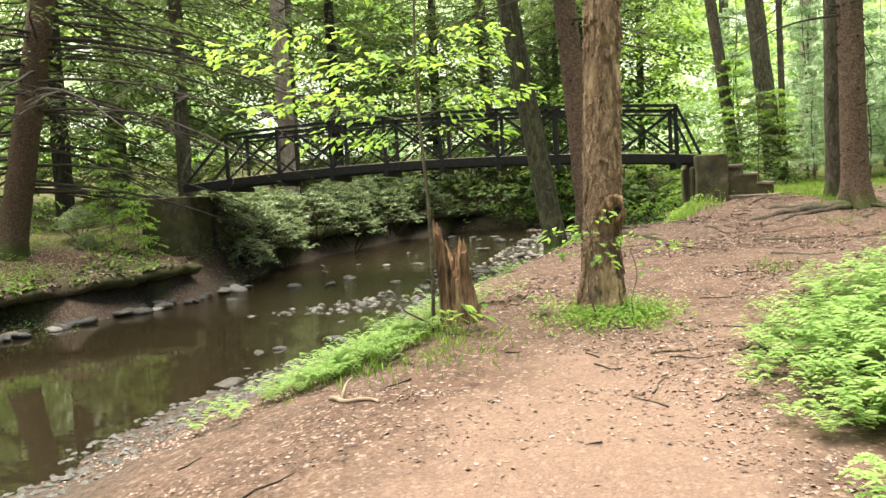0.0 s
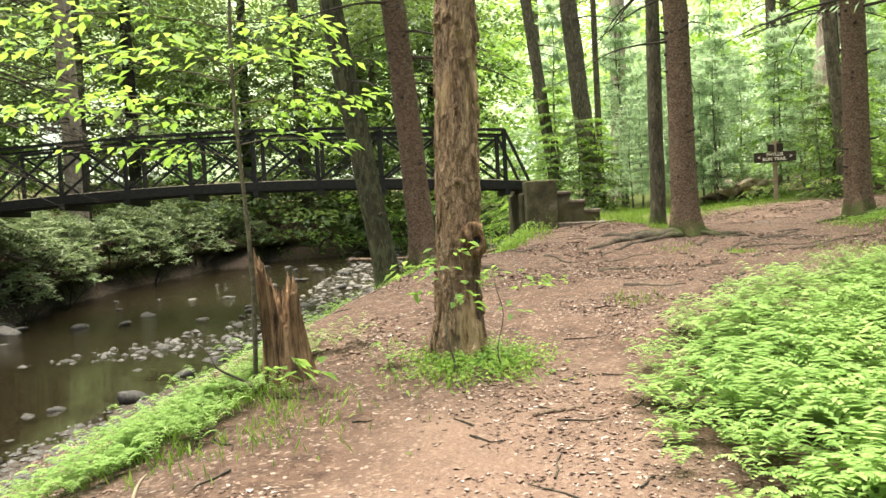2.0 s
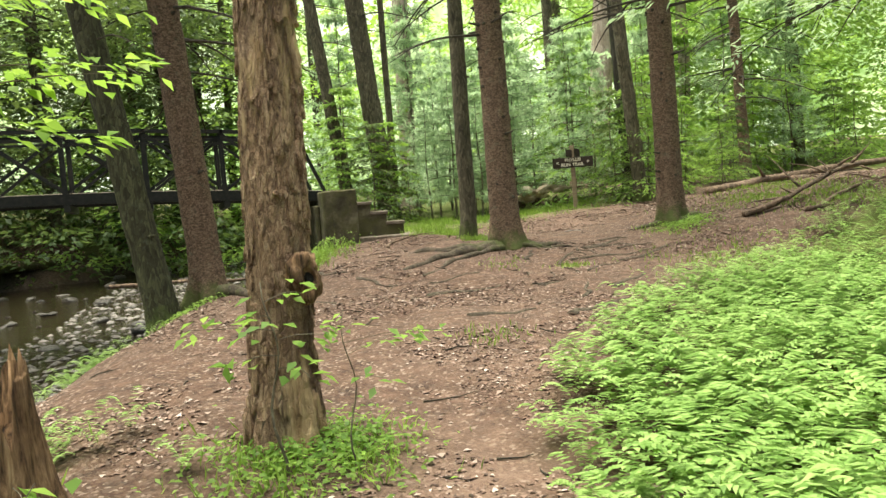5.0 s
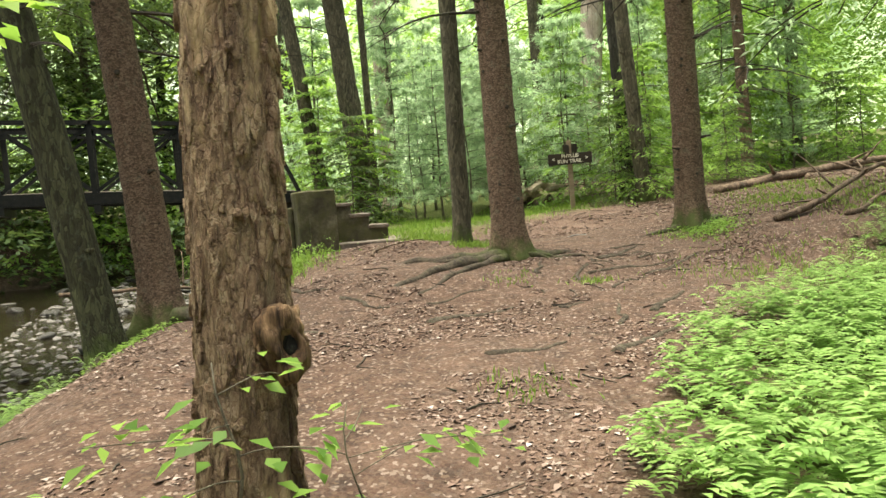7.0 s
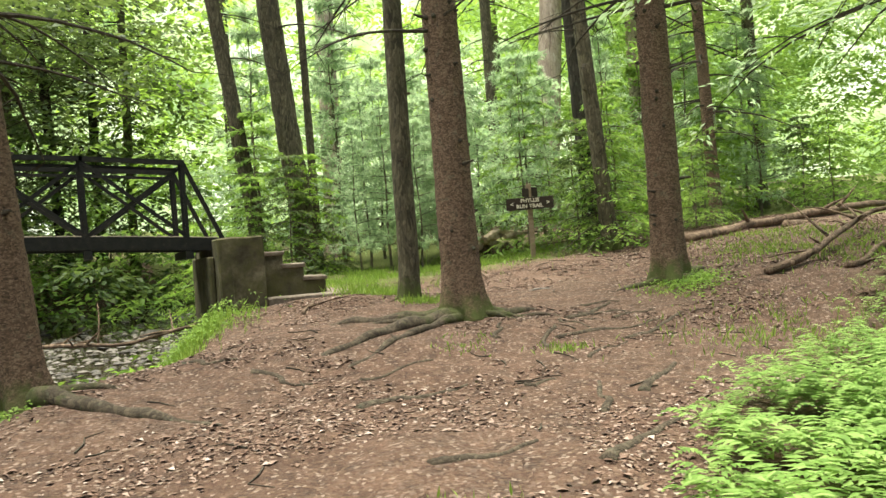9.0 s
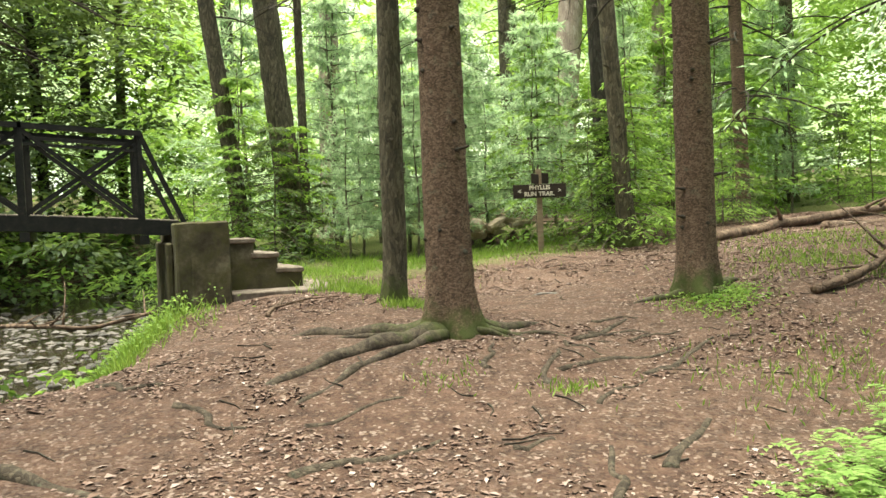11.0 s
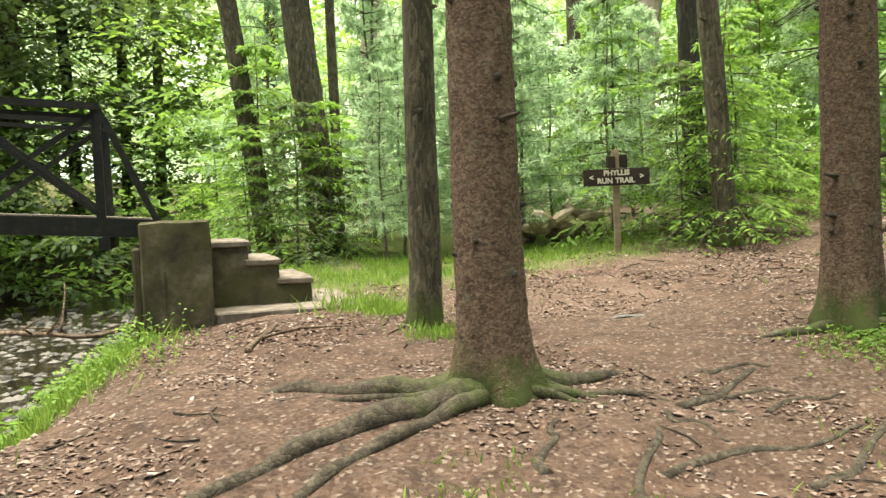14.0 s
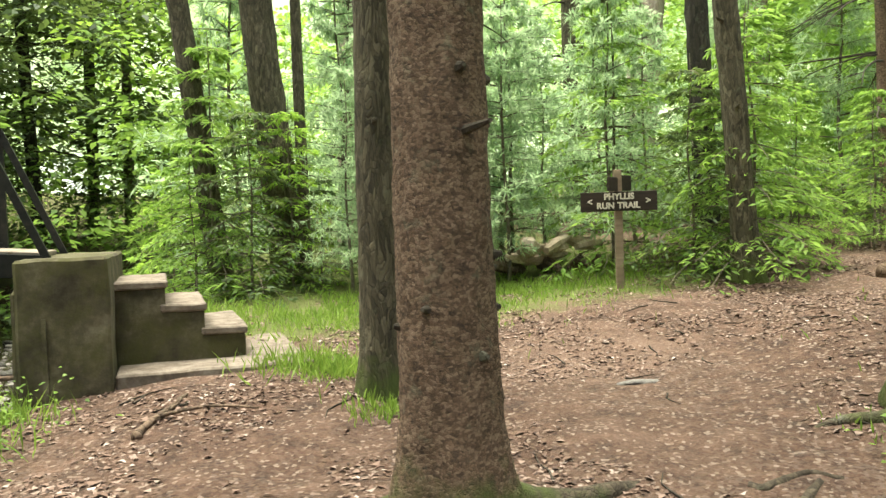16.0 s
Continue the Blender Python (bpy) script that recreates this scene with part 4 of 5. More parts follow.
def tuft_mesh(kind, seed, h, reach, whorls, per, tufts, length, width, mat, start=0.12, name="foliage"):
    """A young conifer: stem, whorled boughs and needle tufts."""
    rng = np.random.default_rng(seed)
    wood, cs, ds = Geo(), [], []
    wood.tube([(0.03 * math.sin(i * 1.3 + seed), 0.03 * math.cos(i + seed), -0.2 + (h + 0.2) * i / 8) for i in range(9)], np.linspace(0.007 * h + 0.006, 0.005, 9), 7)
    for w in range(whorls):
        u = start + (1 - start) * (w + rng.random() * 0.6) / whorls
        for b in range(per):
            a = 2 * math.pi * (b + rng.random() * 0.8) / per + w
            ln = reach * (1.1 - u) ** 0.75 * rng.uniform(0.55, 1.1)
            pts = branch(rng, (0, 0, h * min(u, 0.98)), (math.cos(a), math.sin(a), 0.28 if kind == "pine" else 0.02), ln, 0.3 if kind == "pine" else 0.45, 4)
            wood.tube(pts, np.linspace(0.011, 0.003, len(pts)), 3)
            if kind == "pine":
                for k in range(tufts):
                    t = rng.uniform(0.25, 1.0) * (len(pts) - 1)
                    i = min(int(t), len(pts) - 2)
                    p = pts[i].lerp(pts[i + 1], t - i) + Vector(rng.normal(0, 0.07 * ln, 3))
                    d = (pts[i + 1] - pts[i]).normalized()
                    for q in range(9):
                        cs.append(p)
                        ds.append(d * 0.5 + Vector(rng.normal(0, 0.7, 3)))
            else:
                c, d = conifer_spray(rng, pts, ln * 0.42, tufts * 5, 0, 0)
                cs += c
                ds += d
    v = leaves("f", [tuple(c) for c in cs], [tuple(d) for d in ds], length, width, mat, 0.25, 0.35, rng)
    return wood.mesh("stem", SAPBARK), quad_mesh(name, v, mat)


def spread(protos, places, seed):
    """Copies of the prototypes at the places (x, y, size); each prototype takes its first place itself."""
    rng = np.random.default_rng(seed)
    used = set()
    for i, (x, y, s) in enumerate(places):
        p = protos[i % len(protos)]
        m = Matrix.Translation((x, y, ground_z(x, y) - 0.04)) @ Matrix.Rotation(rng.uniform(0, 6.28), 4, "Z") @ Matrix.Scale(s, 4)
        if p.name in used:
            q = copy_thing(p, m)
        else:
            used.add(p.name)
            p.matrix_basis = m
    for p in protos:
        if p.name not in used:
            p.matrix_basis = Matrix.Translation((places[0][0] + 1, places[0][1] + 2, ground_z(places[0][0] + 1, places[0][1] + 2)))


pine_protos = [thing("white_pine_sapling", (0, 0, 0), list(zip(("stem", "foliage"), tuft_mesh("pine", 100 + i, 4.2, 1.15, 12, 5, 8, 0.16, 0.02, PINE))), "soft blue-green white pine sapling in the understory", "young pine", "pine saplings") for i in range(4)]
hem_protos = [thing("hemlock_sapling", (0, 0, 0), list(zip(("stem", "foliage"), tuft_mesh("hemlock", 120 + i, 3.4, 1.5, 11, 5, 10, 0.13, 0.04, m, 0.05))), "feathery young hemlock with drooping green boughs", "young hemlock", "hemlock saplings") for i, m in enumerate((MIDLEAF, NEEDLES, MIDLEAF, BRIGHT))]
prng = np.random.default_rng(55)
places = [(6.1, 20.9, 0.85), (6.9, 21.8, 1.1), (7.6, 20.9, 0.9), (5.9, 23.2, 1.2), (7.0, 23.6, 1.3), (8.2, 22.4, 1.2), (9.0, 22.6, 1.0), (6.5, 25, 1.4), (8.4, 25, 1.4), (7.4, 21.3, 0.75), (10.6, 22.5, 1.2), (11.8, 21.5, 1.0), (12.7, 22.8, 1.2), (15.5, 23, 1.2), (16.5, 21.6, 1.1), (4.4, 24.5, 1.2), (13.6, 24.2, 1.4), (18, 23.5, 1.3), (11.4, 25, 1.4), (8.9, 20.4, 0.8), (5.4, 20.7, 0.8), (6.6, 20.5, 0.65), (10.1, 21.4, 1.0), (8.0, 21.6, 0.9), (6.0, 21.8, 1.0)]
spread(pine_protos, places, 1)
places = [(9.75, 18.75, 0.95), (9.3, 19.2, 0.8), (10.3, 19.3, 1.0), (10.9, 20.4, 0.9), (9.1, 20.6, 1.2), (4.3, 21.4, 0.95), (3.9, 22.3, 1.05), (4.9, 22.0, 0.85), (3.6, 21.7, 0.7), (5.3, 22.0, 0.6), (3.2, 26.6, 1.0), (3.4, 25.4, 1.0), (12.4, 19.4, 0.7), (13.4, 20.2, 0.8), (12.2, 20.6, 0.7), (15.2, 22.0, 0.9), (16.8, 23.4, 1.1), (18.5, 22, 1.0), (17.4, 20.2, 0.8), (13.0, 21.6, 0.8), (-7.8, 27.6, 1.1), (-5.4, 29.6, 1.2), (-2.4, 32, 1.2), (-1.2, 33, 1.0), (1.6, 35, 1.2), (-12.2, 19.6, 1.0), (-14, 17.5, 1.1), (-11, 25, 1.2), (19.8, 20, 1.1), (14.4, 25, 1.3), (16, 25.5, 1.4), (-9.9, 16.6, 0.6), (-10.7, 16.9, 0.75), (-8.9, 19.6, 0.7)]
spread(hem_protos, places, 2)


def shrub_mesh(seed, r, h, whorl_count, mat, length=0.15, width=0.05):
    rng = np.random.default_rng(seed)
    wood, cs, ds = Geo(), [], []
    for i in range(9):
        a = rng.uniform(0, 6.28)
        pts = branch(rng, (0, 0, -0.1), (math.cos(a) * 0.7, math.sin(a) * 0.7, 1), h * rng.uniform(0.8, 1.2), 0.5, 5)
        wood.tube(pts, np.linspace(0.02, 0.006, 6), 4)
    for i in range(whorl_count):
        a, u = rng.uniform(0, 6.28), rng.uniform(-0.2, 1)
        k = math.sqrt(max(0, 1 - u * u)) * (0.75 + 0.35 * noise.noise((a * 1.5, u * 3, seed)))
        k *= rng.uniform(0.7, 1.05)
        p = np.array((math.cos(a) * r * k, math.sin(a) * r * k, h * 0.45 + h * 0.55 * u * rng.uniform(0.75, 1.05)))
        for q in range(8):
            b = 2 * math.pi * q / 8 + rng.uniform(0, 0.5)
            cs.append(p)
            ds.append((math.cos(b), math.sin(b), 0.15 + 0.2 * rng.random()))
    return [("stems", wood.mesh("stems", TWIG)), ("leaves", quad_mesh("leaves", leaves("f", cs, ds, length, width, mat, 0.5, 0.25, rng), mat))]


rh = [thing("rhododendron", (0, 0, 0), shrub_mesh(200 + i, 1.05, 1.5, 190, RHODO), "dense rhododendron bush with long leathery leaves on the bank", "shrub", "rhododendrons") for i in range(4)]
places = []
for i in range(25):
    y = 18.7 + i * 0.4
    places.append((shore_far(y) + 0.15 - 1.6 * ((i * 0.618) % 1), y, 0.75 + 0.45 * ((i * 0.37) % 1)))
places += [(-10.9, 19.6, 0.7), (-11.6, 17.0, 0.5), (-10.9, 16.2, 0.45), (-12.8, 18.4, 0.6)]
spread(rh, places, 3)


def woods(name, label, mat, count, area, z0, z1, seed, per=70, size=0.24, disc=0.9):
    """Far foliage: flat sprays of leaves in many layers, with gaps between."""
    rng = np.random.default_rng(seed)
    cs, ds = [], []
    made = 0
    while made < count:
        x, y = rng.uniform(area[0], area[1]), rng.uniform(area[2], area[3])
        zz = rng.uniform(z0, z1)
        if noise.noise((x * 0.23, y * 0.23, zz * 0.3 + seed)) < -0.08:
            continue
        made += 1
        g = ground_z(x, y, False)
        a = rng.uniform(0, 6.28, per)
        r = disc * np.sqrt(rng.random(per))
        tilt = rng.normal(0, 0.25, 2)
        px, py = np.cos(a) * r, np.sin(a) * r
        pz = px * tilt[0] + py * tilt[1] - 0.25 * r + rng.normal(0, 0.08, per)
        cs.append(np.stack((x + px, y + py, g + zz + pz), 1))
        ds.append(np.stack((np.cos(a), np.sin(a), np.zeros(per)), 1))
    v = leaves("f", np.concatenate(cs), np.concatenate(ds), size, size * 0.5, mat, 0.4, 0.4, rng)
    single(name, quad_mesh(name, v, mat), (0, 0, 0), label, "foliage", kind="stuff")


woods("far_foliage", "bright yellow-green beech foliage far back in the wood", BRIGHT, 230, (2, 24, 30, 44), 3.5, 11, 1, 55, 0.3, 1.1)
woods("far_foliage", "mid green understory foliage behind the sign", MIDLEAF, 170, (-3, 24, 27, 38), 0.1, 5, 2, 55, 0.24, 0.9)
woods("far_foliage", "soft pale pine boughs behind the sign", PINE, 150, (4, 16, 25, 34), 0.1, 4.2, 22, 70, 0.2, 0.9)
woods("far_foliage", "shaded hemlock foliage beyond the creek", NEEDLES, 860, (-20, 3, 26.5, 38), 0.3, 10, 3, 60, 0.24, 1.0)
woods("far_foliage", "hemlock foliage on the far bank", NEEDLES, 680, (-24, -10.5, 18.5, 30), 1.2, 11, 14, 60, 0.22, 1.0)
woods("far_foliage", "dark hemlock foliage where the creek bends", NEEDLES, 500, (-12, 4.5, 30, 40), 0.2, 13, 15, 55, 0.26, 1.0)
woods("far_foliage", "light green leaves between the trunks beyond the creek", BRIGHT, 70, (-24, 2, 34, 46), 1.0, 10, 4, 55, 0.3, 1.2)
woods("far_foliage", "green leaves on the wooded slope", MIDLEAF, 560, (14.5, 27, 20, 34), 0.2, 10, 5, 55, 0.24, 0.9)
woods("far_foliage", "green leaves high on the wooded slope", MIDLEAF, 400, (18, 33, 24, 42), 0.5, 13, 16, 55, 0.3, 1.1)
woods("far_foliage", "leaves of the wood across the creek", MIDLEAF, 300, (-30, -15, 4, 34), 0.5, 13, 6, 50, 0.3, 1.2)
woods("far_foliage", "leaves of the wood beside the trail", MIDLEAF, 90, (15, 30, -14, 16), 1.5, 11, 7, 50, 0.34, 1.4)
woods("far_foliage", "leaves of the wood along the trail behind", MIDLEAF, 90, (-22, 16, -34, -22), 0.5, 12, 8, 50, 0.36, 1.5)
woods("distant_wood", "pale green wood in the distance", BRIGHT, 300, (-50, 55, 44, 62), 0.0, 20, 9, 60, 0.55, 2.4)


def fern_plants():
    """Fronds with paired leaflets, in six kinds of plant."""
    kinds = []
    for s in range(6):
        rng = np.random.default_rng(300 + s)
        out = []
        for f in range(6):
            a = 2 * math.pi * f / 6 + rng.uniform(-0.4, 0.4)
            ln, rise = rng.uniform(0.3, 0.5), rng.uniform(1.1, 2.6)
            c, w = np.array((math.cos(a), math.sin(a), 0)), np.array((-math.sin(a), math.cos(a), 0))
            n = 12
            for i in range(n):
                t = (i + 1.5) / (n + 1)
                p = c * ln * t * 0.8 + np.array((0, 0, ln * (rise * t - 0.75 * rise * t * t)))
                size = 0.058 * math.sin(math.pi * min(1, 0.16 + t * 0.84)) ** 0.8 + 0.012
                wd = ln / n * 0.95
                for sd in (-1, 1):
                    d = w * sd * 0.95 + c * 0.3 + np.array((0, 0, -0.12 + rng.normal(0, 0.07)))
                    q = p + d * size
                    out.append((p - c * wd * 0.55, p + c * wd * 0.55, q))
        kinds.append(np.array(out).reshape(-1, 3))  # triangles
    return kinds


def fern_bed(name, label, spots, seed):
    rng = np.random.default_rng(seed)
    kinds, out = fern_plants(), []
    for x, y, s in spots:
        v = kinds[int(rng.integers(0, 6))]
        a = rng.uniform(0, 6.28)
        ca, sa = math.cos(a) * s, math.sin(a) * s
        out.append(np.stack((v[:, 0] * ca - v[:, 1] * sa + x, v[:, 0] * sa + v[:, 1] * ca + y, v[:, 2] * s * rng.uniform(0.8, 1.25) + ground_z(x, y) + 0.02), 1))
    single(name, quad_mesh(name, np.concatenate(out), FERN, 3), (0, 0, 0), label, "ferns", kind="stuff")


frng = np.random.default_rng(77)
spots = []
while len(spots) < 2300:
    x, y = frng.uniform(0.8, 10), frng.uniform(0.6, 13)
    d = fern_depth(x, y)
    if d < 0.1 or (d < 0.4 and frng.random() < 0.4):
        continue
    if y > 9.2 and frng.random() < (y - 9.6) * 0.3:
        continue
    if x > 6 and frng.random() < 0.55:
        continue
    spots.append((x, y, frng.uniform(0.55, 1.0) * (0.72 if d < 0.5 else 1.0)))
fern_bed("fern_bed", "dense bed of bright green hay-scented ferns beside the path", spots, 5)
spots = []
while len(spots) < 170:
    t = frng.random()
    x, y = -2.45 + 1.15 * t + frng.normal(0, 0.27), 5.9 + 2.4 * t + frng.normal(0, 0.35)
    spots.append((x, y, frng.uniform(0.3, 0.62)))
for i in range(40):
    t = frng.random()
    spots.append((-1.9 + 1.0 * t + frng.normal(0, 0.15), 10.8 + 2.4 * t, frng.uniform(0.3, 0.6)))
fern_bed("bank_ferns", "ferns and weeds on the creek bank round the stump", spots, 6)


def grass(name, label, zones, seed, mat=GRASS):
    """zones: x, y, radius, blades, height."""
    rng = np.random.default_rng(seed)
    cs, ds, ln = [], [], []
    for x, y, r, n, h in zones:
        k = 0
        while k < n:
            px, py = x + rng.normal(0, r * 0.5), y + rng.normal(0, r * 0.5)
            if noise.noise((px * 1.8, py * 1.8, 5)) < -0.25:
                n -= 1
                continue
            k += 1
            z = ground_z(px, py)
            if z < water_z(py) + 0.03 and px < shore_near(py):
                continue
            cs.append((px, py, z - 0.01))
            ds.append((rng.normal(0, 0.35), rng.normal(0, 0.35), 1.0))
            ln.append(h * rng.uniform(0.5, 1.2))
    v = leaves("g", cs, ds, np.array(ln), 0.013, mat, 0.0, 1.5, rng)
    single(name, quad_mesh(name, v, mat), (0, 0, 0), label, "grass", kind="stuff")


grass("grass", "bright green grass at the edge of the clearing", [(5.0, 19.6, 1.4, 2600, 0.15), (6.6, 19.9, 1.4, 2600, 0.13), (8.3, 20.2, 1.5, 2300, 0.14), (4.35, 17.0, 0.5, 900, 0.2), (4.6, 15.85, 0.3, 350, 0.12), (1.6, 16.6, 0.7, 3000, 0.24), (1.1, 15.8, 0.7, 2000, 0.22), (0.2, 14.8, 0.9, 900, 0.16),
                                                                       (9.2, 14.4, 1.1, 900, 0.11), (10.5, 15.6, 1.3, 700, 0.11), (9.3, 12.9, 1.0, 900, 0.12), (4.45, 12.2, 0.3, 160, 0.09), (-1.6, 6.6, 0.9, 900, 0.12), (-1.9, 7.5, 0.8, 700, 0.16), (7.2, 13.9, 0.55, 500, 0.08), (3.7, 12.9, 0.3, 120, 0.07), (2.1, 9.3, 0.3, 90, 0.08), (0.2, 7.5, 0.55, 700, 0.12), (6.5, 11.5, 1.2, 900, 0.1), (3.2, 20, 0.8, 1200, 0.22), (-11.5, 15.5, 2.0, 900, 0.12), (-11, 13.5, 1.4, 700, 0.12)], 3)


def low_leaves(name, label, zones, seed, mat, length):
    rng = np.random.default_rng(seed)
    cs, ds = [], []
    for x, y, r, n, h in zones:
        for k in range(n):
            px, py = x + rng.normal(0, r * 0.5), y + rng.normal(0, r * 0.5)
            a = rng.uniform(0, 6.28)
            cs.append((px, py, ground_z(px, py) + 0.01 + h * rng.random()))
            ds.append((math.cos(a), math.sin(a), 0.1))
    single(name, quad_mesh(name, leaves("g", cs, ds, length, length * 0.55, mat, 0.3, 0.3, rng), mat), (0, 0, 0), label, "ground cover", kind="stuff")


low_leaves("ground_cover", "low dark green ground ivy at the foot of the trees", [(0.2, 7.45, 0.55, 1100, 0.09), (0.45, 7.6, 0.4, 500, 0.1), (7.2, 13.75, 0.5, 700, 0.07), (-0.3, 13.0, 0.5, 500, 0.06), (1.5, 16.3, 0.9, 1500, 0.3), (-10.6, 13.5, 1.2, 700, 0.3), (-10.3, 16.5, 1.0, 700, 0.4), (-9.3, 19.2, 0.8, 500, 0.4), (-11.6, 15.8, 1.6, 700, 0.2), (-11.0, 14.2, 1.2, 600, 0.25), (-8.9, 17.9, 0.8, 400, 0.3)], 8, MIDLEAF, 0.05)


def litter():
    rng = np.random.default_rng(12)
    cs, ds = [], []
    while len(cs) < 66000:
        x, y = rng.uniform(-4.5, 17), 21 * rng.random() ** 1.05
        if x > 11 and y < 14.5:
            continue
        if fern_depth(x, y) > 0.5 or x < shore_near(y) + 0.3:
            continue
        if 1.3 * noise.noise((x * 0.75, y * 0.75, 4)) + 0.5 * noise.noise((x * 2.6, y * 2.6, 6)) + rng.normal(0, 0.14) < 0.1 - 0.5 * (x > 8.5):
            continue
        if y < 5 and x < 0.6 and rng.random() < 0.75:
            continue
        z = ground_z(x, y)
        a = rng.uniform(0, 6.28)
        cs.append((x, y, z + 0.001 + 0.004 * rng.random()))
        ds.append((math.cos(a), math.sin(a), 0.1 * rng.normal()))
    for i in range(11000):
        y = rng.uniform(9, 22)
        x = shore_far(y) - 0.3 - 5 * rng.random() ** 1.3
        a = rng.uniform(0, 6.28)
        cs.append((x, y, ground_z(x, y) + 0.01))
        ds.append((math.cos(a), math.sin(a), 0.1))
    near = np.clip([0.45 + 0.075 * c[1] for c in cs], 0.5, 1.12)
    v = leaves("g", cs, ds, (0.02 + 0.052 * rng.random(len(cs)) ** 1.6) * near, (0.016 + 0.034 * rng.random(len(cs)) ** 1.6) * near, LITTER, 0.0, 0.09, rng, 0.05)
    single("leaf_litter", quad_mesh("leaf_litter", v, LITTER), (0, 0, 0), "dry brown fallen leaves scattered on the path", "fallen leaves", kind="stuff")
    g = Geo()
    for i in range(260):
        x, y = rng.uniform(-2.5, 9), 18 * rng.random()
        if fern_depth(x, y) > 0.2 or x < shore_near(y) + 1:
            continue
        a, ln = rng.uniform(0, 6.28), rng.uniform(0.08, 0.4)
        pts = []
        for k in range(4):
            px, py = x + math.cos(a) * ln * k / 3, y + math.sin(a) * ln * k / 3
            a += rng.normal(0, 0.15)
            pts.append((px, py, ground_z(px, py) + 0.008))
        g.tube(pts, np.linspace(0.008, 0.003, 4), 4)
    single("fallen_twigs", g.mesh("fallen_twigs", TWIG), (0, 0, 0), "thin brown fallen twigs on the path", "twigs", kind="stuff")


litter()


def rock_mesh(seed, flat, mat):
    bm = bmesh.new()
    bmesh.ops.create_icosphere(bm, subdivisions=2, radius=1)
    for v in bm.verts:
        p = v.co.copy()
        v.co *= 1 + 0.35 * noise.noise(p * 1.1 + Vector((seed, 0, 0))) + 0.12 * noise.noise(p * 3 + Vector((0, seed, 0)))
        for k in range(7):
            d = Vector(noise.noise_vector((seed * 1.3 + k * 2.7, k * 1.9, seed))).normalized()
            over = v.co.dot(d) - 0.62
            if over > 0:
                v.co -= d * over
        v.co.z *= flat
        v.co.x *= 1.3
    me = bpy.data.meshes.new("stone")
    bm.to_mesh(me)
    bm.free()
    me.materials.append(mat)
    me.polygons.foreach_set("use_smooth", [True] * len(me.polygons))
    return me


def stones():
    rng = np.random.default_rng(21)
    mesh = [rock_mesh(i * 3.1, 0.38 + 0.09 * i, STONE) for i in range(5)]
    pale = [rock_mesh(i * 5.3 + 1, 0.3, PALESTONE) for i in range(2)]

    def put(x, y, s, me, z=None, label="dark wet stone lying in the creek"):
        ob = single("stone", me, (x, y, (ground_z(x, y) if z is None else z) + s * 0.05), label, "stone", "creek stones")
        ob.rotation_euler = (rng.normal(0, 0.12), rng.normal(0, 0.12), rng.uniform(0, 6.28))
        ob.scale = (s, s, s)

    for x, y, s in ((-4.15, 8.6, 0.2), (-4.6, 10.6, 0.13), (-4.4, 10.9, 0.12), (-4.3, 9.5, 0.1), (-3.6, 11.2, 0.22), (-3.4, 12.6, 0.17), (-4.2, 13.2, 0.12), (-4.3, 15, 0.16), (-3.9, 8.2, 0.1), (-3.2, 13.6, 0.2)):
        put(x, y, s, mesh[int(rng.integers(0, 5))], water_z(y) - 0.04)
    for i in range(270):
        y = 16 + 14 * rng.random()
        f, n = shore_far(y), shore_near(y)
        u = rng.random() ** 0.6
        x = f + 0.5 + (n + 0.9 - f - 0.5) * u
        put(x, y, 0.05 + 0.15 * rng.random() ** 2, mesh[int(rng.integers(0, 5))] if rng.random() < 0.9 else pale[int(rng.integers(0, 2))], water_z(y) + rng.uniform(-0.05, 0.01))
    for i in range(80):
        y = rng.uniform(11, 18)
        put(shore_far(y) + rng.uniform(-0.5, 0.7), y, rng.uniform(0.08, 0.24), mesh[int(rng.integers(0, 5))] if rng.random() < 0.85 else pale[0], water_z(y) + 0.02, "grey stone along the water's edge")
    g, cob = Geo(), Geo()
    for i in range(3800):
        y = rng.uniform(3.5, 11) if i < 800 else rng.uniform(14.0, 27)
        x = shore_near(y) + (rng.uniform(-0.5, 1.1) if i < 1400 else rng.uniform(-4.5, 0.5))
        r, z = (rng.uniform(0.015, 0.05) if i < 1400 else rng.uniform(0.025, 0.09)), ground_z(x, y)
        if i >= 1400:
            z = max(z, water_z(y) - rng.uniform(0.005, 0.05))
        q = Matrix.Translation((x, y, z + r * 0.2)) @ Matrix.Rotation(rng.uniform(0, 6), 4, "Z") @ Matrix.Diagonal((1.4, 1, 0.5, 1))
        v = [q @ (Vector(p).normalized() * r * rng.uniform(0.8, 1.2)) for p in ((1, 0, 0), (0, 1, 0), (-1, 0, 0), (0, -1, 0), (0, 0, 1), (0, 0, -1))]
        (cob if i >= 1400 and i % 5 < 3 and y > 18 else g).add(v, [(0, 1, 4), (1, 2, 4), (2, 3, 4), (3, 0, 4), (1, 0, 5), (2, 1, 5), (3, 2, 5), (0, 3, 5)])
    single("cobbles", cob.mesh("cobbles", PALESTONE), (0, 0, 0), "grey cobbles in the shallow riffle", "cobbles", kind="stuff")
    single("gravel", g.mesh("gravel", STONE), (0, 0, 0), "small flat gravel along the creek edge", "gravel", kind="stuff")
    ob = single("path_stone", rock_mesh(9, 0.3, PALESTONE), (6.4, 15.95, ground_z(6.4, 15.95)), "flat grey stone set in the path", "stone")
    ob.scale = (0.15, 0.12, 0.12)


stones()


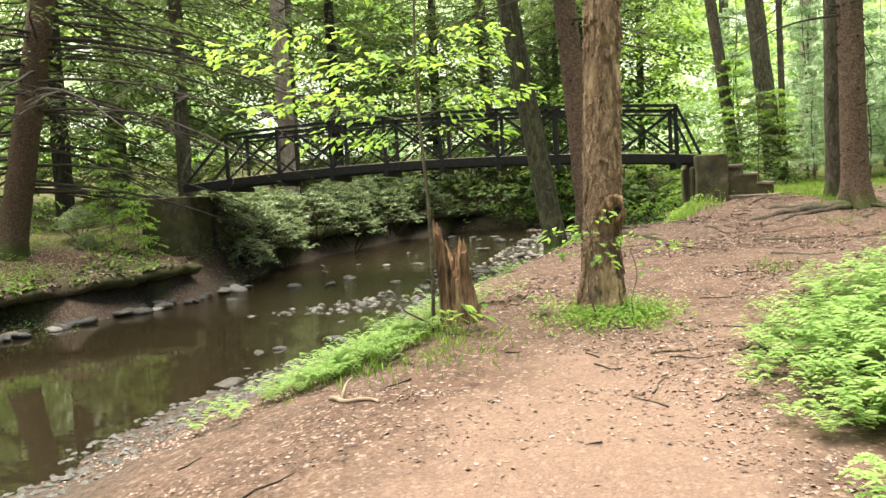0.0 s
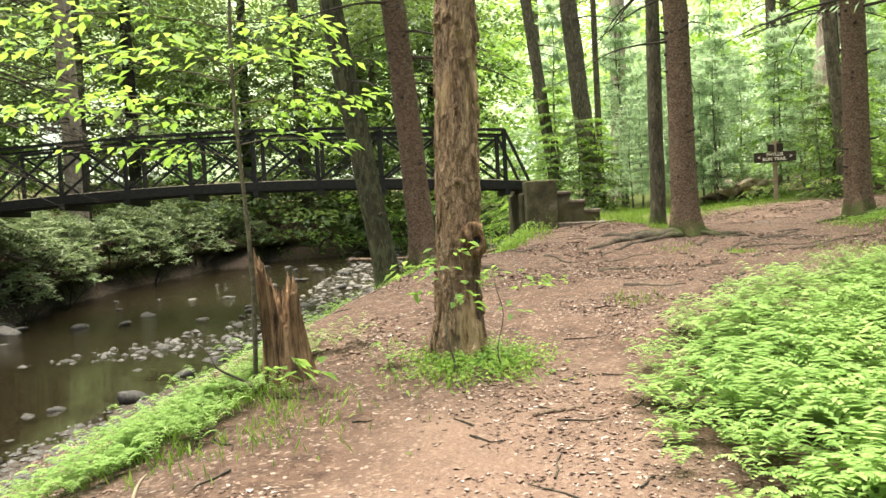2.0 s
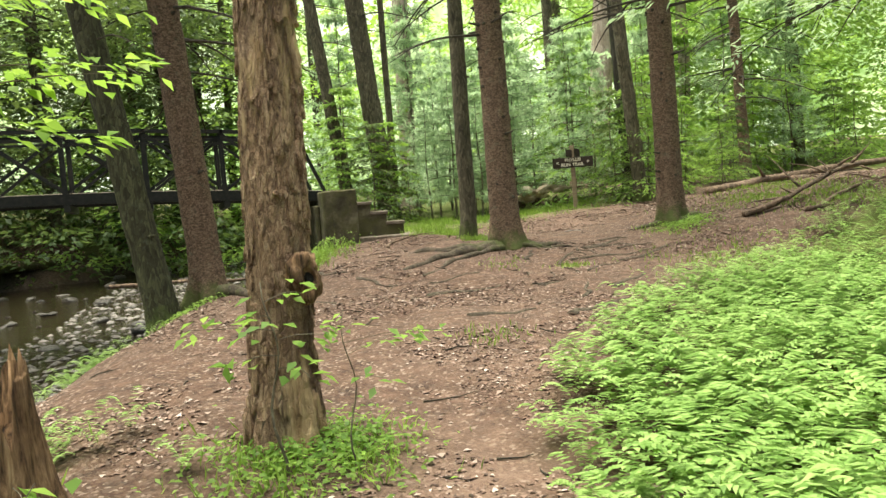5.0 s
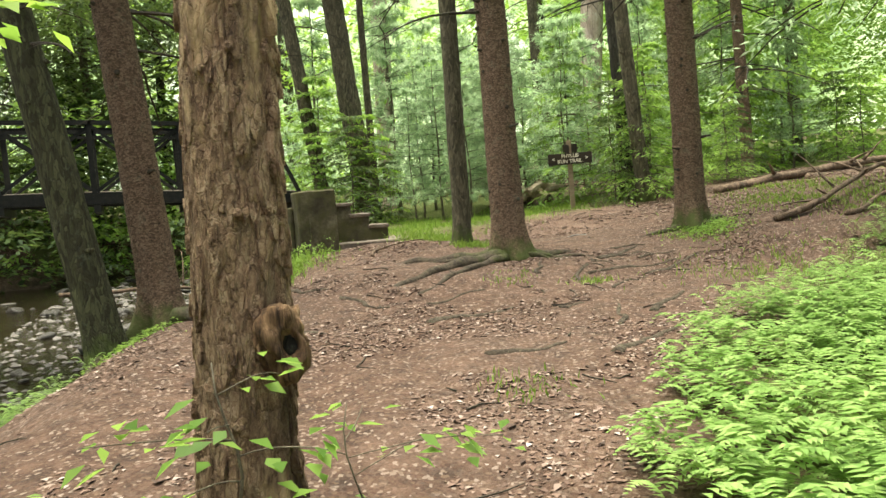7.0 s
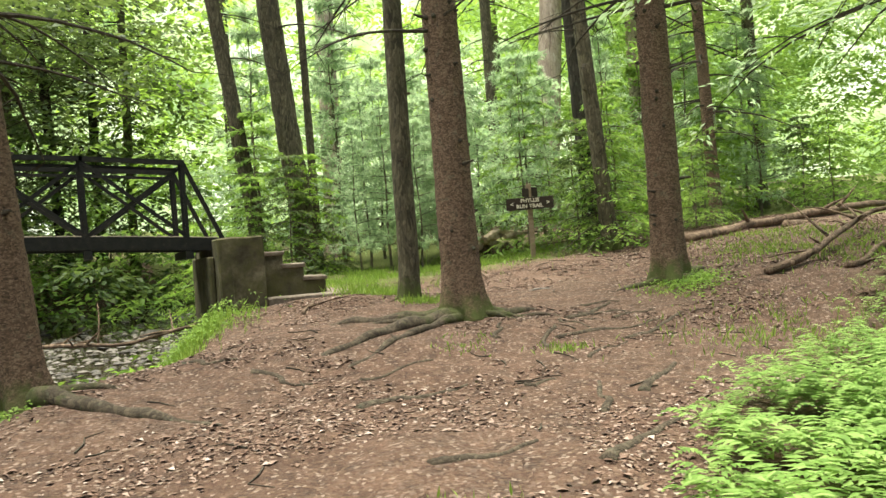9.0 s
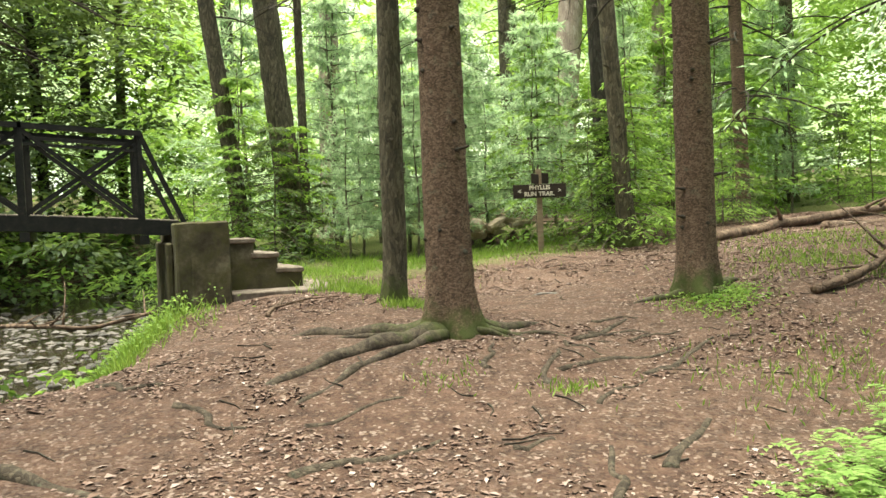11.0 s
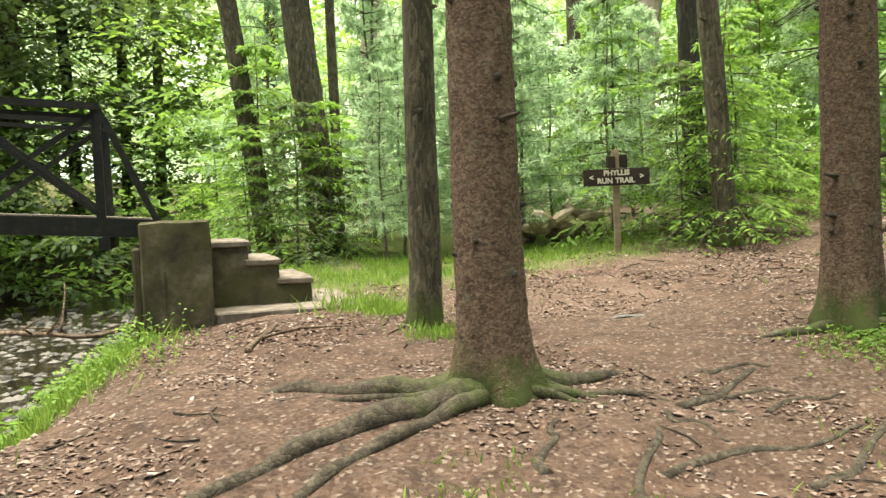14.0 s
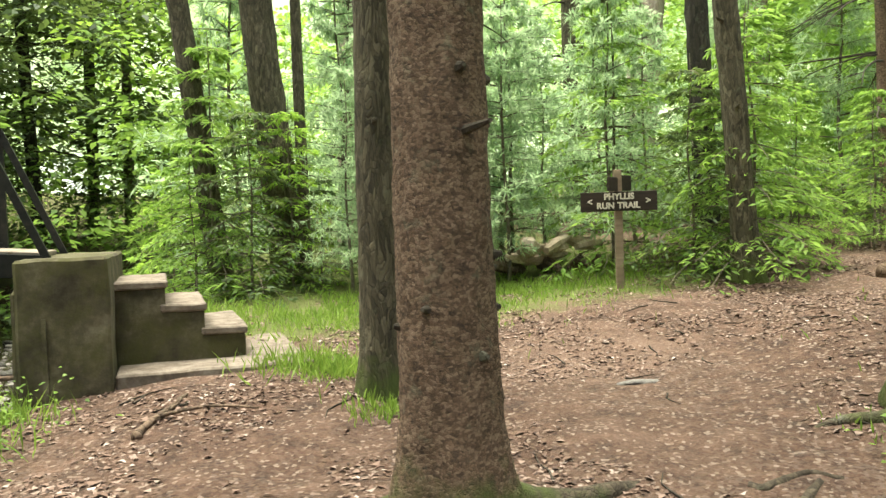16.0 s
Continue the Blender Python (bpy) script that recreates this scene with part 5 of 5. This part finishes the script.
def fallen_log(name, a, b, r0, r1, mat, label, lift=0.3, wob=0.06, twigs=0, seed=0):
    rng = np.random.default_rng(seed + 400)
    g, pts = Geo(), []
    for i in range(15):
        u = i / 14
        x, y = a[0] + (b[0] - a[0]) * u + wob * math.sin(u * 9 + seed), a[1] + (b[1] - a[1]) * u + wob * math.cos(u * 7 + seed)
        r = r0 + (r1 - r0) * u
        pts.append((x, y, ground_z(x, y) + r * lift + (a[2] * (1 - u) + b[2] * u)))
    g.tube(pts, np.linspace(r0, r1, 15), 12, 0.35, seed)
    for i in range(twigs):
        p = pts[int(rng.integers(3, 14))]
        d = (rng.normal(), rng.normal(), rng.uniform(0.1, 1.0))
        tp = branch(rng, p, d, rng.uniform(0.3, 1.0), 0.3, 4)
        g.tube(tp, np.linspace(r1 * 0.6 + 0.008, 0.005, 5), 5)
    single(name, g.mesh(name, mat, True), (0, 0, 0), label, "log")


fallen_log("fallen_branch", (7.75, 13.15, 0.0), (10.6, 13.6, 0.25), 0.05, 0.025, LOGWOOD, "dark fallen branch lying on mossy ground", 0.8, 0.12, 7, 1)
fallen_log("fallen_branch", (8.4, 12.7, 0.0), (10.4, 12.9, 0.05), 0.04, 0.02, LOGWOOD, "thin fallen branch beside a larger one", 0.8, 0.1, 4, 2)
fallen_log("fallen_log", (10.6, 17.7, 0.0), (17.0, 18.6, 0.1), 0.09, 0.07, LOGWOOD, "rotting brown log lying across the slope", 0.6, 0.05, 3, 3)
fallen_log("fallen_log", (12.2, 16.9, 0.0), (15.0, 17.2, 0.0), 0.08, 0.06, LOGWOOD, "short broken log among fallen leaves", 0.6, 0.05, 2, 4)
fallen_log("fallen_log", (-1.6, 24.5, 0.5), (2.8, 22.8, 0.4), 0.05, 0.03, LOGWOOD, "bare fallen trunk over the creek bank", 0.6, 0.15, 8, 5)
fallen_log("dead_stick", (-1.35, 6.95, 0.05), (-1.8, 7.15, 0.5), 0.011, 0.005, TWIG, "bare stick leaning out over the creek", 0.5, 0.02, 0, 6)
fallen_log("dead_stick", (-1.75, 5.15, 0.0), (-1.35, 5.0, 0.0), 0.022, 0.012, POSTWOOD, "short weathered stick on the path", 0.6, 0.02, 1, 7)
fallen_log("dead_stick", (0.45, 6.15, 0.0), (0.85, 6.35, 0.0), 0.02, 0.012, LOGWOOD, "dark piece of bark on the path", 0.5, 0.02, 0, 8)
fallen_log("exposed_root", (3.0, 9.75, 0.0), (3.9, 10.2, 0.0), 0.05, 0.025, ROOTBARK, "bare root crossing the path", -0.45, 0.03, 0, 9)
fallen_log("exposed_root", (4.2, 10.9, 0.0), (4.9, 11.4, 0.0), 0.05, 0.02, ROOTBARK, "bare root crossing the path", -0.45, 0.03, 0, 10)
fallen_log("exposed_root", (2.3, 11.6, 0.0), (3.2, 11.8, 0.0), 0.05, 0.02, ROOTBARK, "bare root crossing the path", -0.45, 0.03, 0, 11)
fallen_log("exposed_root", (5.3, 13.5, 0.0), (6.1, 13.9, 0.0), 0.045, 0.02, ROOTBARK, "bare root crossing the path", -0.4, 0.05, 0, 12)
fallen_log("exposed_root", (5.2, 12.4, 0.0), (6.4, 13.0, 0.0), 0.04, 0.02, ROOTBARK, "bare root crossing the path", -0.45, 0.06, 0, 13)
fallen_log("exposed_root", (4.3, 12.5, 0.0), (5.0, 13.3, 0.0), 0.035, 0.02, ROOTBARK, "bare root crossing the path", -0.45, 0.06, 0, 14)
for i, (x0, y0, x1, y1, rr) in enumerate(((5.5, 13.7, 6.1, 13.5, 0.035), (5.1, 13.5, 5.25, 13.05, 0.03), (4.1, 12.95, 4.45, 13.5, 0.04), (4.7, 12.8, 6.0, 12.95, 0.04), (1.85, 13.0, 2.15, 12.5, 0.045), (1.35, 13.7, 1.75, 13.45, 0.045),
                                          (3.5, 11.45, 3.85, 11.5, 0.035), (5.75, 14.05, 6.3, 13.95, 0.035), (5.7, 13.35, 6.3, 13.4, 0.03), (4.5, 12.0, 5.1, 12.3, 0.03), (3.7, 10.6, 4.0, 11.2, 0.04), (2.2, 10.1, 2.9, 10.25, 0.045), (2.5, 12.3, 3.3, 12.6, 0.03))):
    fallen_log("exposed_root", (x0, y0, 0.0), (x1, y1, 0.0), rr * 0.85, rr * 0.4, ROOTBARK, "bare root crossing the path", -0.3, 0.05, 0, 20 + i)
fallen_log("dead_stick", (3.0, 15.9, 0.0), (3.35, 16.5, 0.0), 0.03, 0.012, LOGWOOD, "broken stick on the trodden ground", 0.6, 0.03, 1, 15)


def root_plate(x, y):
    """An upturned, split stump with pale broken wood."""
    rng = np.random.default_rng(9)
    g, d = Geo(), Geo()
    for i in range(16):
        a = rng.uniform(-0.5, 0.9)
        p = Vector((rng.normal(0, 0.32), rng.normal(0, 0.2), 0.18 + 0.3 * rng.random()))
        w = Vector((math.cos(a), math.sin(a) * 0.5, 0.25 * rng.normal())) * rng.uniform(0.25, 0.6)
        g.tube([p - w * 0.5, p, p + w * 0.5], [0.05, 0.09, 0.03], 7, 0.4, i)
    for i in range(8):
        a = rng.uniform(0, 6.28)
        p = Vector((rng.normal(0, 0.35), rng.normal(0, 0.2), 0.06))
        w = Vector((math.cos(a), math.sin(a) * 0.6, 0.1)) * rng.uniform(0.3, 0.55)
        d.tube([p - w * 0.5, p + Vector((0, 0, 0.1)), p + w * 0.5], [0.05, 0.09, 0.03], 8, 0.4, i)
    thing("broken_stump", (x, y, ground_z(x, y)), [("split_wood", g.mesh("split_wood", PALEWOOD)), ("dark_wood", d.mesh("dark_wood", LOGWOOD))], "broken rotten stump with pale split wood in the grass", "stump")


root_plate(8.15, 21.0)


def leafy_sapling(name, x, y, h, stem_r, limbs, label, seed, leaf=0.11, mat=BRIGHT, per=46):
    """A slender broadleaf sapling. limbs: height, bearing in degrees, length."""
    rng = np.random.default_rng(seed)
    w, cs, ds = Geo(), [], []
    w.tube([(0.03 * math.sin(i * 0.9 + seed), 0.02 * math.cos(i), -0.1 + (h + 0.1) * i / 12) for i in range(13)], np.linspace(stem_r, stem_r * 0.35, 13), 8, 0.1)
    for z, ang, ln in limbs:
        a = radians(ang)
        pts = branch(rng, (0.03 * math.sin(z * 0.9 * 12 / h + seed), 0, z), (math.cos(a), math.sin(a), 0.32), ln, 0.45, 7)
        w.tube(pts, np.linspace(stem_r * 0.35, 0.002, 8), 4)
        for k in range(int(per * ln)):
            t = rng.uniform(0.2, 1.0) * 7
            i = min(int(t), 6)
            p = pts[i].lerp(pts[i + 1], t - i)
            sgn = rng.choice((-1, 1))
            d = Vector((math.cos(a + sgn * 1.0), math.sin(a + sgn * 1.0), -0.05))
            cs.append(tuple(p + d * rng.uniform(0.0, 0.32) * min(1, ln) + Vector((0, 0, rng.normal(0, 0.03)))))
            ds.append(tuple(d))
    thing(name, (x, y, ground_z(x, y)), [("stem", w.mesh("stem", SAPBARK, True)), ("leaves", quad_mesh("leaves", leaves("f", cs, ds, leaf, leaf * 0.52, mat, 0.35, 0.25, rng), mat))], label, "sapling", "leafy saplings")


leafy_sapling("beech_sapling", -1.42, 7.3, 5.2, 0.019, [(1.95, 185, 1.7), (2.0, 355, 1.0), (2.3, 215, 1.8), (2.35, 310, 1.0), (1.75, 200, 1.1), (1.85, 330, 0.8), (2.1, 160, 1.5), (2.15, 20, 1.0), (2.4, 250, 1.2), (2.5, 350, 0.9), (2.7, 190, 1.9), (2.75, 60, 1.2), (3.0, 300, 1.0), (3.1, 170, 1.9), (3.2, 10, 1.0), (3.5, 220, 1.5), (3.7, 340, 1.1), (4.0, 120, 1.3), (4.2, 270, 1.4)], "slender beech sapling with light green layered leaves", 31, 0.11, BRIGHT, 42)
leafy_sapling("seedling", 0.05, 7.28, 1.0, 0.009, [(0.62, 200, 0.3), (0.7, 330, 0.35), (0.8, 260, 0.3), (0.75, 170, 0.45), (0.55, 300, 0.3), (0.9, 20, 0.25)], "young leafy seedling at the foot of the dead pine", 32, 0.095, MIDLEAF, 34)
leafy_sapling("seedling", 0.42, 7.2, 0.85, 0.006, [(0.62, 20, 0.4), (0.68, 345, 0.5), (0.72, 60, 0.35), (0.5, 290, 0.25)], "thin leafy seedling arching over the path", 33, 0.08, MIDLEAF, 26)
leafy_sapling("seedling", -1.05, 6.95, 0.3, 0.006, [(0.15, 20, 0.18), (0.2, 200, 0.18), (0.24, 110, 0.16), (0.24, 290, 0.18)], "broad-leaved weed beside the stump", 34, 0.17, MIDLEAF, 22)
for x, y, s in ((1.2, 17.6, 41), (0.9, 16.6, 42), (0.3, 18.4, 43)):
    leafy_sapling("seedling", x, y, 0.75, 0.008, [(0.4, 20, 0.35), (0.5, 140, 0.4), (0.6, 260, 0.4), (0.7, 330, 0.35), (0.72, 80, 0.3)], "leafy shoots at the edge of the creek", s, 0.16, BRIGHT, 20)


def burl():
    """The rotted burl low on the dead pine."""
    x, y = 0.3, 7.63
    bm = bmesh.new()
    bmesh.ops.create_icosphere(bm, subdivisions=4, radius=0.098)
    for v in bm.verts:
        p = v.co * 14
        v.co *= 1 + 0.35 * noise.noise(p) + 0.25 * noise.noise(p * 2.3)
        v.co.z *= 1.35
        v.co.y += 0.11 * math.exp(-((v.co.x - 0.02) / 0.035) ** 2 - ((v.co.z + 0.005) / 0.045) ** 2) * (v.co.y < 0)
    me = bpy.data.meshes.new("burl")
    bm.to_mesh(me)
    bm.free()
    me.materials.append(ROTTEN)
    me.polygons.foreach_set("use_smooth", [True] * len(me.polygons))
    ob = new("burl", me)
    pine = bpy.data.objects["dead_pine"]
    ob.location = (x - pine.location.x, y - pine.location.y, 1.3 - pine.location.z)
    ob.parent = pine
    # Solid dark cap in the dent: its colour stands for the shade inside.
    bm = bmesh.new()
    bmesh.ops.create_icosphere(bm, subdivisions=3, radius=0.04)
    for v in bm.verts:
        v.co *= 1 + 0.5 * noise.noise(v.co * 22)
        v.co.z *= 1.25
        v.co.y *= 0.5
    shade_cap = bpy.data.meshes.new("hollow")
    bm.to_mesh(shade_cap)
    bm.free()
    shade_cap.materials.append(DARKBARK)
    rot = new("hollow", shade_cap)
    rot.location = (x + 0.02 - pine.location.x, y - 0.02 - pine.location.y, 1.285 - pine.location.z)
    rot.parent = pine
    tagged(rot, "solid dark cap for the shade inside the rotted burl")


burl()
tree("white_pine", 10.2, 12.2, 12, 0.2, 0.12, (0.0, 0.0), GREYBARK, "white pine with soft blue-green boughs above the ferns", 60, 18, 50, 0.06, 0.4, 8, (2.5, 6), 1.5, 0, (PINE, 2.6, 11, 4.3, 110), group="trees by the path")
